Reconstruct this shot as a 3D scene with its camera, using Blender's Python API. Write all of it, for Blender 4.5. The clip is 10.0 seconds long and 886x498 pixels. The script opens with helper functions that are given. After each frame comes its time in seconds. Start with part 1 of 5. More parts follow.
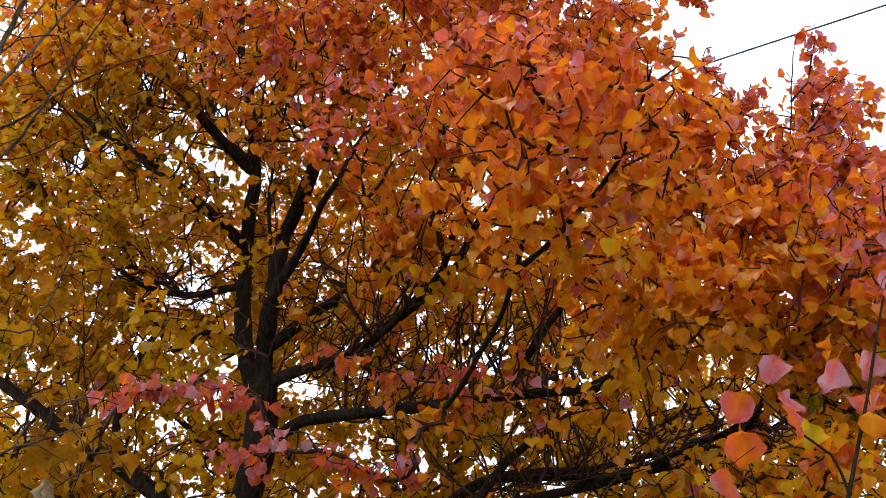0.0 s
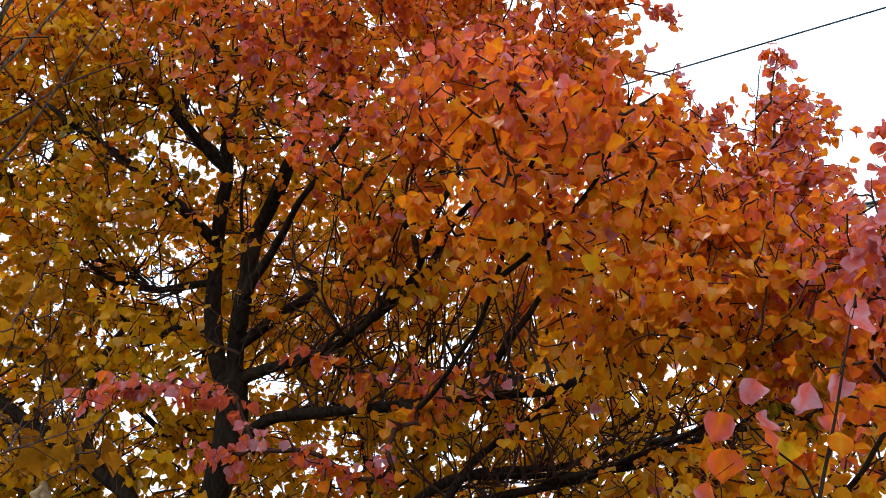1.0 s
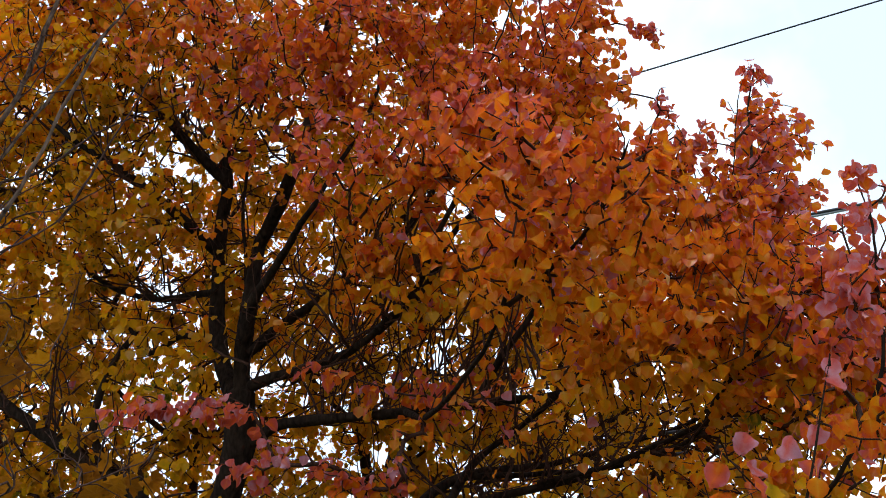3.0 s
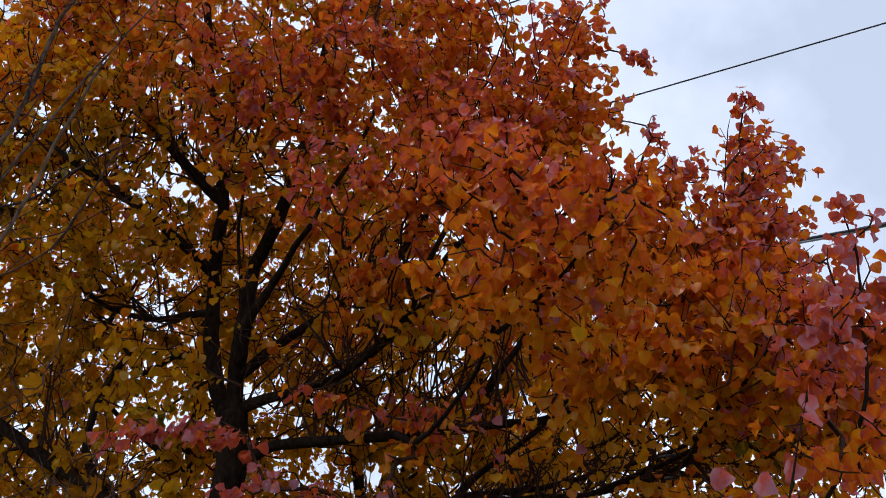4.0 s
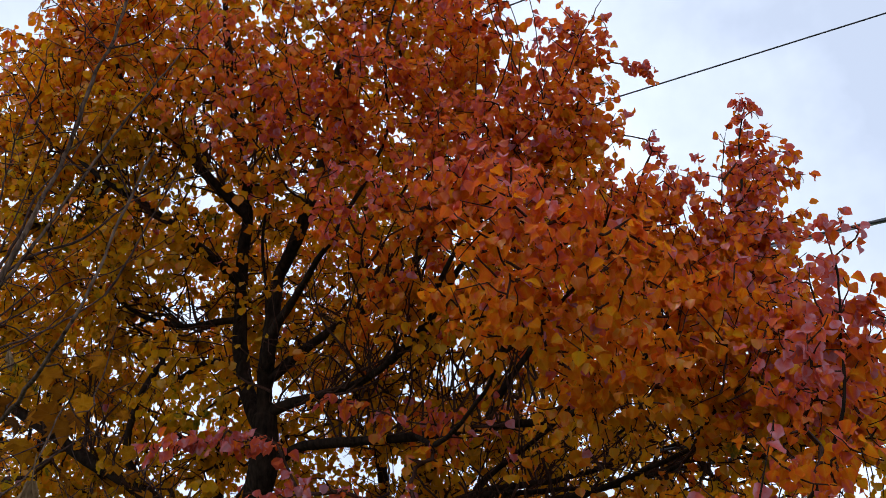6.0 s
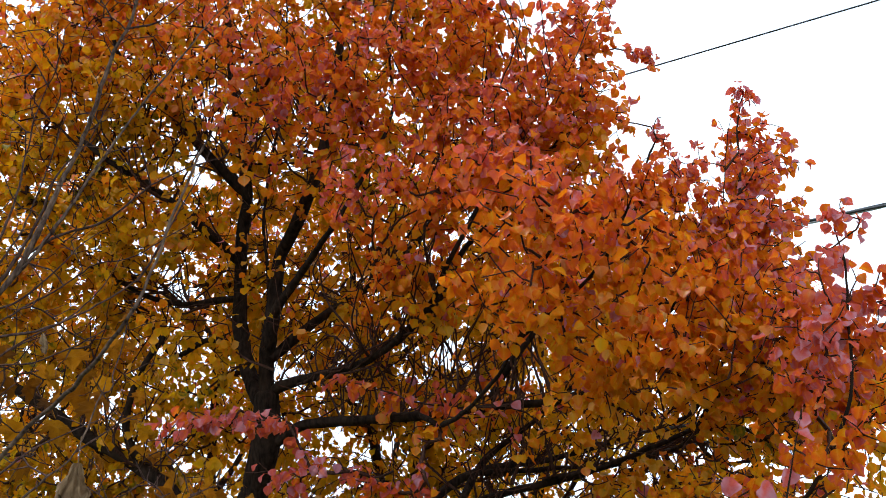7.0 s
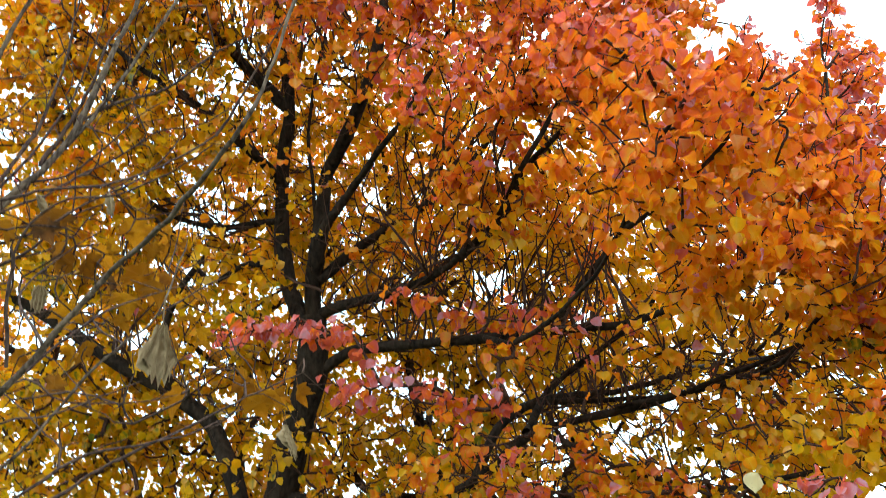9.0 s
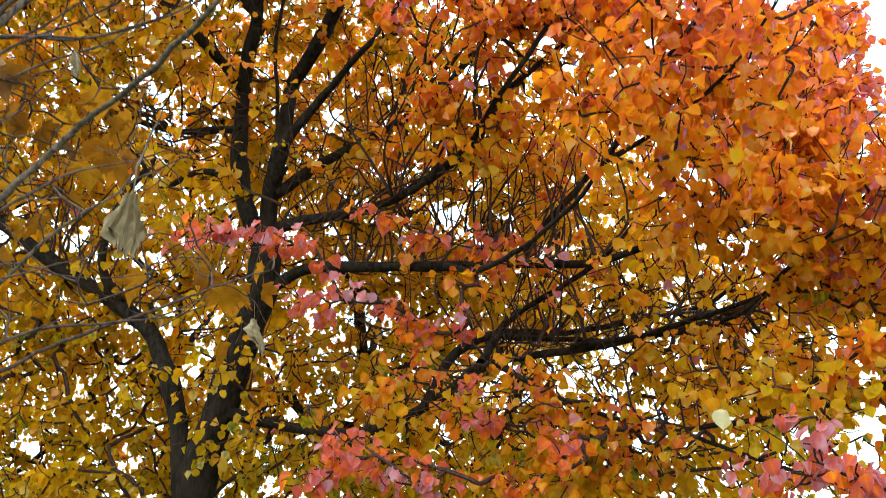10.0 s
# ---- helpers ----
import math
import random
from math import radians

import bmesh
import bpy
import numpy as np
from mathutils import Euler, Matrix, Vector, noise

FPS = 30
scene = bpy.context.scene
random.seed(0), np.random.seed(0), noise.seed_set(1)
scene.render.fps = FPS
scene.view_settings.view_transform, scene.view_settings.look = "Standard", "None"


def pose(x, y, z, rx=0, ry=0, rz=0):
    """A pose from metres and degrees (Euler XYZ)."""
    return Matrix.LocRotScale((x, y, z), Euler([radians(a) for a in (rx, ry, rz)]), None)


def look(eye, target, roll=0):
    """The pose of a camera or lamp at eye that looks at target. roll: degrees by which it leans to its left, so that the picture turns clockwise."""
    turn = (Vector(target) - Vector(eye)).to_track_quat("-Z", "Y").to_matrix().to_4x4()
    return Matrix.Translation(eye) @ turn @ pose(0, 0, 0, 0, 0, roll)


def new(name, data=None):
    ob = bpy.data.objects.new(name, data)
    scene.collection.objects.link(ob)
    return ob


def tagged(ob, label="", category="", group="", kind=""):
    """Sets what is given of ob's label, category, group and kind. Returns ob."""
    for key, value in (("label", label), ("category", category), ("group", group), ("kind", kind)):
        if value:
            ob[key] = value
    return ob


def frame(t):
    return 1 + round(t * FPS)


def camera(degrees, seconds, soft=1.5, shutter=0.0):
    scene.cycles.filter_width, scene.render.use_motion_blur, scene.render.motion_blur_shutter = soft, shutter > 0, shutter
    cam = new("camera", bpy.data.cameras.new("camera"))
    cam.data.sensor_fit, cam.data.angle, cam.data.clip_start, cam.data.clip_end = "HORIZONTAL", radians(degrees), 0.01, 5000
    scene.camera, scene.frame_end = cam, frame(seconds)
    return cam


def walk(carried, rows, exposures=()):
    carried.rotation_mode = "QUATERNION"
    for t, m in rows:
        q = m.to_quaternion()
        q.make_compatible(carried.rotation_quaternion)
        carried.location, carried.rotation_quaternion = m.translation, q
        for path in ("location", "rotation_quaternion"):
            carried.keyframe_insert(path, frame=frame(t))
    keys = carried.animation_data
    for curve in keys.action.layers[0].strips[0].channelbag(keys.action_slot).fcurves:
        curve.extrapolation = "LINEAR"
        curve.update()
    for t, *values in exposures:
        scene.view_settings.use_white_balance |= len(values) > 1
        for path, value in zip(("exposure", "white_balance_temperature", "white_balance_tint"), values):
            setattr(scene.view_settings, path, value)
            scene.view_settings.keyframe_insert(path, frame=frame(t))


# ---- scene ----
cam = camera(55.727, 10.0, soft=0.75, shutter=0.4)
PATH = [
    (0, look((-0.0000, 0.0008, 1.4891), (0.0023, 3.5611, 3.3124), 0.688)),
    (0.5, look((-0.0272, -0.0379, 1.5058), (0.0744, 3.5320, 3.3074), 1.361)),
    (1, look((-0.0841, -0.0947, 1.4978), (0.1261, 3.4757, 3.2888), 0.443)),
    (1.5, look((-0.1738, -0.1953, 1.5064), (0.0948, 3.3966, 3.2458), -1.484)),
    (2, look((-0.2203, -0.2904, 1.5412), (0.1069, 3.3261, 3.2189), -1.139)),
    (2.5, look((-0.2284, -0.3380, 1.5618), (0.1014, 3.2751, 3.2460), -1.269)),
    (4, look((-0.1911, -0.4157, 1.5935), (0.1423, 3.1607, 3.3536), -0.717)),
    (4.5, look((-0.1943, -0.4427, 1.6114), (0.1250, 3.1000, 3.4408), -0.791)),
    (5, look((-0.1749, -0.5051, 1.6212), (0.0858, 3.0456, 3.4446), -1.137)),
    (5.5, look((-0.1628, -0.6319, 1.6336), (0.0592, 2.9575, 3.3847), -1.694)),
    (7, look((-0.3741, -0.7736, 1.6699), (0.0099, 2.8935, 3.2207), -1.586)),
    (7.5, look((-0.4692, -0.7254, 1.6459), (-0.0739, 2.9453, 3.1853), -2.364)),
    (8, look((-0.5288, -0.6042, 1.5868), (-0.1768, 3.0662, 3.1376), -2.529)),
    (8.5, look((-0.5815, -0.4281, 1.5411), (-0.2413, 3.2379, 3.1046), -2.093)),
    (9, look((-0.6599, -0.3194, 1.5136), (-0.2826, 3.3972, 2.9436), -0.825)),
    (9.5, look((-0.7404, -0.2377, 1.4858), (-0.1705, 3.5050, 2.7771), 1.958)),
    (10, look((-0.7599, -0.1485, 1.4494), (-0.0835, 3.6088, 2.6432), 2.798)),
]
EXPOSURES = [(0.0, 1.05, 6400, 5), (1.0, 0.97, 6400, 6), (2.2, 0.96, 6400, 6), (2.7, 0.82, 6400, 7), (3.6, -0.06, 6450, 13),
             (4.0, -0.09, 6450, 16), (5.7, -0.14, 6450, 16), (6.6, 0.65, 6450, 10), (7.5, 0.99, 6450, 6), (8.0, 1.32, 6350, -1),
             (8.5, 1.58, 6200, -10), (10.0, 1.92, 5950, -16)]
walk(cam, PATH, EXPOSURES)

# ---------------------------------------------------------------- sky and sun
world = bpy.data.worlds.new("overcast_sky")
scene.world = world
world.use_nodes = True
wn, wl = world.node_tree.nodes, world.node_tree.links
wn.clear()
w_out = wn.new("ShaderNodeOutputWorld")
w_bg = wn.new("ShaderNodeBackground")
w_sky = wn.new("ShaderNodeTexSky")
w_sky.sky_type = "NISHITA"
w_sky.sun_disc = False
w_sky.sun_elevation = radians(68)
w_sky.sun_rotation = radians(300)
w_dim = wn.new("ShaderNodeMix")
w_dim.data_type, w_dim.blend_type = "RGBA", "MULTIPLY"
w_dim.inputs[0].default_value = 1.0
w_dim.inputs[7].default_value = (0.9, 0.95, 1.0, 1)
w_noise = wn.new("ShaderNodeTexNoise")
w_noise.inputs["Scale"].default_value = 2.6
w_noise.inputs["Detail"].default_value = 6
w_noise.inputs["Roughness"].default_value = 0.55
w_ramp = wn.new("ShaderNodeValToRGB")
w_ramp.color_ramp.elements[0].position = 0.34
w_ramp.color_ramp.elements[0].color = (0.6, 0.6, 0.6, 1)
w_ramp.color_ramp.elements[1].position = 0.6
w_cloud = wn.new("ShaderNodeMix")
w_cloud.data_type = "RGBA"
w_cloud.inputs[7].default_value = (9.5, 11.0, 12.9, 1)
wl.new(w_sky.outputs[0], w_dim.inputs[6])
wl.new(w_dim.outputs[2], w_cloud.inputs[6])
wl.new(w_noise.outputs["Fac"], w_ramp.inputs[0])
wl.new(w_ramp.outputs[0], w_cloud.inputs[0])
wl.new(w_cloud.outputs[2], w_bg.inputs[0])
w_bg.inputs[1].default_value = 0.1
wl.new(w_bg.outputs[0], w_out.inputs[0])

sun_data = bpy.data.lights.new("sun", "SUN")
sun_data.energy, sun_data.angle, sun_data.color = 0.9, radians(25), (1.0, 0.96, 0.9)
sun = new("sun", sun_data)
sun.matrix_world = look((-4, 5, 14), (0, 3, 2))


# ---------------------------------------------------------------- materials
def node_material(name):
    m = bpy.data.materials.new(name)
    m.use_nodes = True
    m.node_tree.nodes.clear()
    return m, m.node_tree.nodes, m.node_tree.links


def set_ramp(node, stops):
    ramp = node.color_ramp
    while len(ramp.elements) < len(stops):
        ramp.elements.new(0.5)
    for e, (p, c) in zip(ramp.elements, stops):
        e.position, e.color = p, (*c, 1)


def bark_material(name, dark, light, scale, bump):
    m, n, l = node_material(name)
    out, bsdf = n.new("ShaderNodeOutputMaterial"), n.new("ShaderNodeBsdfPrincipled")
    geo = n.new("ShaderNodeTexCoord")
    stretch = n.new("ShaderNodeMapping")
    stretch.inputs["Scale"].default_value = (1, 1, 0.35)
    fine, broad = n.new("ShaderNodeTexNoise"), n.new("ShaderNodeTexNoise")
    fine.inputs["Scale"].default_value, fine.inputs["Detail"].default_value = scale, 8
    broad.inputs["Scale"].default_value, broad.inputs["Detail"].default_value = scale / 14, 4
    ramp, lichen = n.new("ShaderNodeValToRGB"), n.new("ShaderNodeValToRGB")
    set_ramp(ramp, [(0.3, dark), (0.72, light)])
    set_ramp(lichen, [(0.5, (0, 0, 0)), (0.75, (1, 1, 1))])
    mix = n.new("ShaderNodeMix")
    mix.data_type = "RGBA"
    mix.inputs[7].default_value = (light[0] * 1.4, light[1] * 1.4, light[2] * 1.25, 1)
    half = n.new("ShaderNodeMath")
    half.operation = "MULTIPLY"
    half.inputs[1].default_value = 0.5
    bmp = n.new("ShaderNodeBump")
    bmp.inputs["Strength"].default_value, bmp.inputs["Distance"].default_value = bump, 0.012
    l.new(geo.outputs["Object"], stretch.inputs[0])
    l.new(stretch.outputs[0], fine.inputs["Vector"])
    l.new(geo.outputs["Object"], broad.inputs["Vector"])
    l.new(fine.outputs["Fac"], ramp.inputs[0])
    l.new(broad.outputs["Fac"], lichen.inputs[0])
    l.new(lichen.outputs[0], half.inputs[0])
    l.new(half.outputs[0], mix.inputs[0])
    l.new(ramp.outputs[0], mix.inputs[6])
    l.new(mix.outputs[2], bsdf.inputs["Base Color"])
    l.new(fine.outputs["Fac"], bmp.inputs["Height"])
    l.new(bmp.outputs[0], bsdf.inputs["Normal"])
    bsdf.inputs["Roughness"].default_value = 0.85
    bsdf.inputs["Specular IOR Level"].default_value = 0.06
    l.new(bsdf.outputs[0], out.inputs[0])
    return m


def leaf_material(name, stops, rough, thin, freckle=0.25, shine=0.4):
    """A leaf: a pigment ramp read from each leaf's own ripeness, veins and freckles, gloss on top, light through it."""
    m, n, l = node_material(name)
    out, bsdf = n.new("ShaderNodeOutputMaterial"), n.new("ShaderNodeBsdfPrincipled")
    ripe = n.new("ShaderNodeAttribute")
    ripe.attribute_name = "ripeness"
    tc = n.new("ShaderNodeNewGeometry")
    spots, patch = n.new("ShaderNodeTexNoise"), n.new("ShaderNodeTexNoise")
    spots.inputs["Scale"].default_value, spots.inputs["Detail"].default_value = 260, 3
    patch.inputs["Scale"].default_value, patch.inputs["Detail"].default_value = 42, 4
    shift = n.new("ShaderNodeMath")
    shift.operation = "MULTIPLY_ADD"
    shift.inputs[1].default_value, shift.inputs[2].default_value = 0.36, -0.18
    total = n.new("ShaderNodeMath")
    total.operation, total.use_clamp = "ADD", True
    ramp = n.new("ShaderNodeValToRGB")
    set_ramp(ramp, stops)
    speck = n.new("ShaderNodeValToRGB")
    set_ramp(speck, [(0.62, (0, 0, 0)), (0.72, (freckle, freckle, freckle))])
    mix = n.new("ShaderNodeMix")
    mix.data_type = "RGBA"
    mix.inputs[7].default_value = (0.09, 0.035, 0.012, 1)
    rib, sharp, vein = n.new("ShaderNodeAttribute"), n.new("ShaderNodeMath"), n.new("ShaderNodeMix")
    rib.attribute_name = "rib"
    sharp.operation, sharp.inputs[1].default_value = "POWER", 9.0
    vein.data_type, vein.blend_type = "RGBA", "SCREEN"
    vein.inputs[7].default_value = (0.16, 0.11, 0.04, 1)
    trans, both = n.new("ShaderNodeBsdfTranslucent"), n.new("ShaderNodeMixShader")
    both.inputs[0].default_value = thin
    bmp = n.new("ShaderNodeBump")
    bmp.inputs["Strength"].default_value, bmp.inputs["Distance"].default_value = 0.35, 0.002
    l.new(tc.outputs["Position"], spots.inputs["Vector"])
    l.new(tc.outputs["Position"], patch.inputs["Vector"])
    l.new(patch.outputs["Fac"], shift.inputs[0])
    l.new(shift.outputs[0], total.inputs[0])
    l.new(ripe.outputs["Fac"], total.inputs[1])
    l.new(total.outputs[0], ramp.inputs[0])
    l.new(spots.outputs["Fac"], speck.inputs[0])
    l.new(speck.outputs[0], mix.inputs[0])
    l.new(ramp.outputs[0], mix.inputs[6])
    l.new(rib.outputs["Fac"], sharp.inputs[0])
    l.new(sharp.outputs[0], vein.inputs[0])
    l.new(mix.outputs[2], vein.inputs[6])
    l.new(vein.outputs[2], bsdf.inputs["Base Color"])
    l.new(vein.outputs[2], trans.inputs["Color"])
    l.new(patch.outputs["Fac"], bmp.inputs["Height"])
    l.new(bmp.outputs[0], bsdf.inputs["Normal"])
    isle, gloss = n.new("ShaderNodeNewGeometry"), n.new("ShaderNodeMapRange")
    gloss.inputs["To Min"].default_value, gloss.inputs["To Max"].default_value = rough - 0.18, rough + 0.18
    l.new(isle.outputs["Random Per Island"], gloss.inputs["Value"])
    l.new(gloss.outputs[0], bsdf.inputs["Roughness"])
    # most leaves have gone dull, some keep a waxy shine
    wax, sheen = n.new("ShaderNodeMath"), n.new("ShaderNodeMapRange")
    wax.operation, wax.inputs[1].default_value = "MULTIPLY", 7.31
    part_of = n.new("ShaderNodeMath")
    part_of.operation = "FRACT"
    dull = n.new("ShaderNodeMath")
    dull.operation, dull.inputs[1].default_value = "POWER", 4.0
    sheen.inputs["To Min"].default_value, sheen.inputs["To Max"].default_value = shine * 0.08, shine * 2.4
    l.new(isle.outputs["Random Per Island"], wax.inputs[0])
    l.new(wax.outputs[0], part_of.inputs[0])
    l.new(part_of.outputs[0], dull.inputs[0])
    l.new(dull.outputs[0], sheen.inputs["Value"])
    l.new(sheen.outputs[0], bsdf.inputs["Specular IOR Level"])
    l.new(bsdf.outputs[0], both.inputs[1])
    l.new(trans.outputs[0], both.inputs[2])
    l.new(both.outputs[0], out.inputs[0])
    return m


def plain_material(name, color, rough, metal=0.0, scale=60):
    m, n, l = node_material(name)
    out, bsdf = n.new("ShaderNodeOutputMaterial"), n.new("ShaderNodeBsdfPrincipled")
    tex, ramp = n.new("ShaderNodeTexNoise"), n.new("ShaderNodeValToRGB")
    tex.inputs["Scale"].default_value, tex.inputs["Detail"].default_value = scale, 5
    set_ramp(ramp, [(0.3, tuple(c * 0.7 for c in color)), (0.7, tuple(c * 1.25 for c in color))])
    l.new(tex.outputs["Fac"], ramp.inputs[0])
    l.new(ramp.outputs[0], bsdf.inputs["Base Color"])
    bsdf.inputs["Roughness"].default_value, bsdf.inputs["Metallic"].default_value = rough, metal
    l.new(bsdf.outputs[0], out.inputs[0])
    return m


BARK = bark_material("pear_bark", (0.005, 0.0028, 0.0018), (0.033, 0.019, 0.012), 48, 1.0)
TWIG = bark_material("pear_twig_bark", (0.018, 0.008, 0.005), (0.080, 0.036, 0.024), 120, 0.4)
MAPLE_BARK = bark_material("maple_twig_bark", (0.022, 0.012, 0.008), (0.185, 0.115, 0.080), 90, 1.0)
# last stop: dusty pink, paled to lilac to paint in the sky's sheen
PEAR_LEAF = leaf_material("pear_leaf", [
    (0.0, (0.17, 0.16, 0.010)), (0.08, (0.52, 0.275, 0.004)), (0.30, (0.70, 0.325, 0.005)),
    (0.50, (0.74, 0.220, 0.005)), (0.68, (0.70, 0.122, 0.009)), (0.86, (0.55, 0.088, 0.072)), (1.0, (0.52, 0.22, 0.25))], 0.40, 0.56, shine=0.42)
PALE_LEAF = leaf_material("bleached_leaf", [
    (0.0, (0.60, 0.42, 0.20)), (0.5, (0.64, 0.46, 0.25)), (1.0, (0.48, 0.31, 0.13))], 0.6, 0.3, 0.3, 0.15)
MAPLE_TWIG = bark_material("maple_shoot_bark", (0.020, 0.010, 0.008), (0.105, 0.056, 0.042), 120, 0.4)
MAPLE_LEAF = leaf_material("maple_leaf", [
    (0.0, (0.37, 0.150, 0.005)), (0.45, (0.28, 0.098, 0.006)), (0.75, (0.17, 0.060, 0.010)), (1.0, (0.075, 0.032, 0.014))], 0.75, 0.66, 0.7, 0.08)
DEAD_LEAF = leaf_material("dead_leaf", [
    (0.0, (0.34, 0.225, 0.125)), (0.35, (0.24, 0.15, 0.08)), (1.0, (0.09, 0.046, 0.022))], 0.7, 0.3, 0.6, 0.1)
CABLE = plain_material("cable_rubber", (0.02, 0.02, 0.022), 0.45)
WIRE = plain_material("bare_aluminium_wire", (0.30, 0.31, 0.32), 0.4, 0.9)
GRASS, g_nodes, g_links = node_material("lawn")
g_out, g_bsdf, g_tc = g_nodes.new("ShaderNodeOutputMaterial"), g_nodes.new("ShaderNodeBsdfPrincipled"), g_nodes.new("ShaderNodeTexCoord")
g_blades, g_patches = g_nodes.new("ShaderNodeTexNoise"), g_nodes.new("ShaderNodeTexNoise")
g_blades.inputs["Scale"].default_value, g_blades.inputs["Detail"].default_value = 38, 9
g_patches.inputs["Scale"].default_value, g_patches.inputs["Detail"].default_value = 0.9, 6
g_fine, g_wide, g_mix, g_bump = g_nodes.new("ShaderNodeValToRGB"), g_nodes.new("ShaderNodeValToRGB"), g_nodes.new("ShaderNodeMix"), g_nodes.new("ShaderNodeBump")
set_ramp(g_fine, [(0.32, (0.014, 0.022, 0.006)), (0.5, (0.045, 0.072, 0.016)), (0.7, (0.10, 0.115, 0.035))])
set_ramp(g_wide, [(0.38, (0.55, 0.62, 0.5)), (0.64, (1.0, 0.95, 0.8))])
g_mix.data_type, g_mix.blend_type = "RGBA", "MULTIPLY"
g_mix.inputs[0].default_value = 1.0
g_bump.inputs["Strength"].default_value, g_bump.inputs["Distance"].default_value = 0.8, 0.04
for tex in (g_blades, g_patches):
    g_links.new(g_tc.outputs["Object"], tex.inputs["Vector"])
g_links.new(g_blades.outputs["Fac"], g_fine.inputs[0])
g_links.new(g_patches.outputs["Fac"], g_wide.inputs[0])
g_links.new(g_fine.outputs[0], g_mix.inputs[6])
g_links.new(g_wide.outputs[0], g_mix.inputs[7])
g_links.new(g_mix.outputs[2], g_bsdf.inputs["Base Color"])
g_links.new(g_blades.outputs["Fac"], g_bump.inputs["Height"])
g_links.new(g_bump.outputs[0], g_bsdf.inputs["Normal"])
g_bsdf.inputs["Roughness"].default_value = 0.9
g_links.new(g_bsdf.outputs[0], g_out.inputs[0])


# ---------------------------------------------------------------- builders
def as_mesh(name, verts, faces, material, ripeness=None, smooth=True, rib=None):
    me = bpy.data.meshes.new(name)
    verts, faces = np.asarray(verts, dtype=np.float32), np.asarray(faces, dtype=np.int32)
    k = faces.shape[1]
    me.vertices.add(len(verts))
    me.vertices.foreach_set("co", verts.ravel())
    me.loops.add(faces.size)
    me.loops.foreach_set("vertex_index", faces.ravel())
    me.polygons.add(len(faces))
    me.polygons.foreach_set("loop_start", np.arange(0, faces.size, k, dtype=np.int32))
    if ripeness is not None:
        me.attributes.new("ripeness", "FLOAT", "POINT").data.foreach_set("value", np.asarray(ripeness, dtype=np.float32))
    if rib is not None:
        me.attributes.new("rib", "FLOAT", "POINT").data.foreach_set("value", np.asarray(rib, dtype=np.float32))
    me.polygons.foreach_set("use_smooth", np.full(len(faces), smooth))
    me.materials.append(material)
    me.update()
    me.validate()
    return me


def part(name, mesh, parent, label="", kind=""):
    ob = new(name, mesh)
    ob.parent = parent
    return tagged(ob, label=label, kind=kind)


def thing(name, at, label, category, group=""):
    ob = new(name)
    ob.location = at
    ob.matrix_parent_inverse = Matrix()
    return tagged(ob, label=label, category=category, group=group)


def spline(points, step=0.05):
    """A smooth line through the points, at even steps."""
    p = np.asarray(points, dtype=float)
    q = np.vstack([2 * p[0] - p[1], p, 2 * p[-1] - p[-2]])
    line = []
    for i in range(1, len(q) - 2):
        n = max(2, int(np.linalg.norm(q[i + 1] - q[i]) / step))
        t = np.linspace(0, 1, n, endpoint=False)[:, None]
        a, b, c, d = q[i - 1], q[i], q[i + 1], q[i + 2]
        line.append(0.5 * (2 * b + (c - a) * t + (2 * a - 5 * b + 4 * c - d) * t ** 2 + (3 * b - a - 3 * c + d) * t ** 3))
    return np.vstack(line + [p[-1:]])


def tube(line, radii, sides, rough=0.0, seed=0):
    """A tube round a line: verts and quads, capped at its tip by closing it to a point."""
    rng = np.random.default_rng(seed)
    line, radii = np.asarray(line, dtype=float), np.asarray(radii, dtype=float)
    tang = np.gradient(line, axis=0)
    tang /= np.linalg.norm(tang, axis=1)[:, None] + 1e-9
    ref = np.array([0.31, 0.17, 0.93]) if abs(tang[:, 2].mean()) < 0.8 else np.array([0.93, 0.17, 0.31])
    u = np.cross(tang, ref)
    u /= np.linalg.norm(u, axis=1)[:, None]
    v = np.cross(tang, u)
    a = np.linspace(0, 2 * np.pi, sides, endpoint=False)
    wob = 1 + rough * rng.normal(size=(len(line), sides)) * 0.5 + rough * np.sin(a * 2 + rng.uniform(0, 6) + np.linspace(0, 5, len(line))[:, None])
    ring = (np.cos(a)[None, :, None] * u[:, None] + np.sin(a)[None, :, None] * v[:, None]) * (radii[:, None] * wob)[..., None]
    verts = (line[:, None] + ring).reshape(-1, 3)
    i, j = np.meshgrid(np.arange(len(line) - 1), np.arange(sides), indexing="ij")
    k = (j + 1) % sides
    faces = np.stack([i * sides + j, i * sides + k, (i + 1) * sides + k, (i + 1) * sides + j], -1).reshape(-1, 4)
    return verts, faces


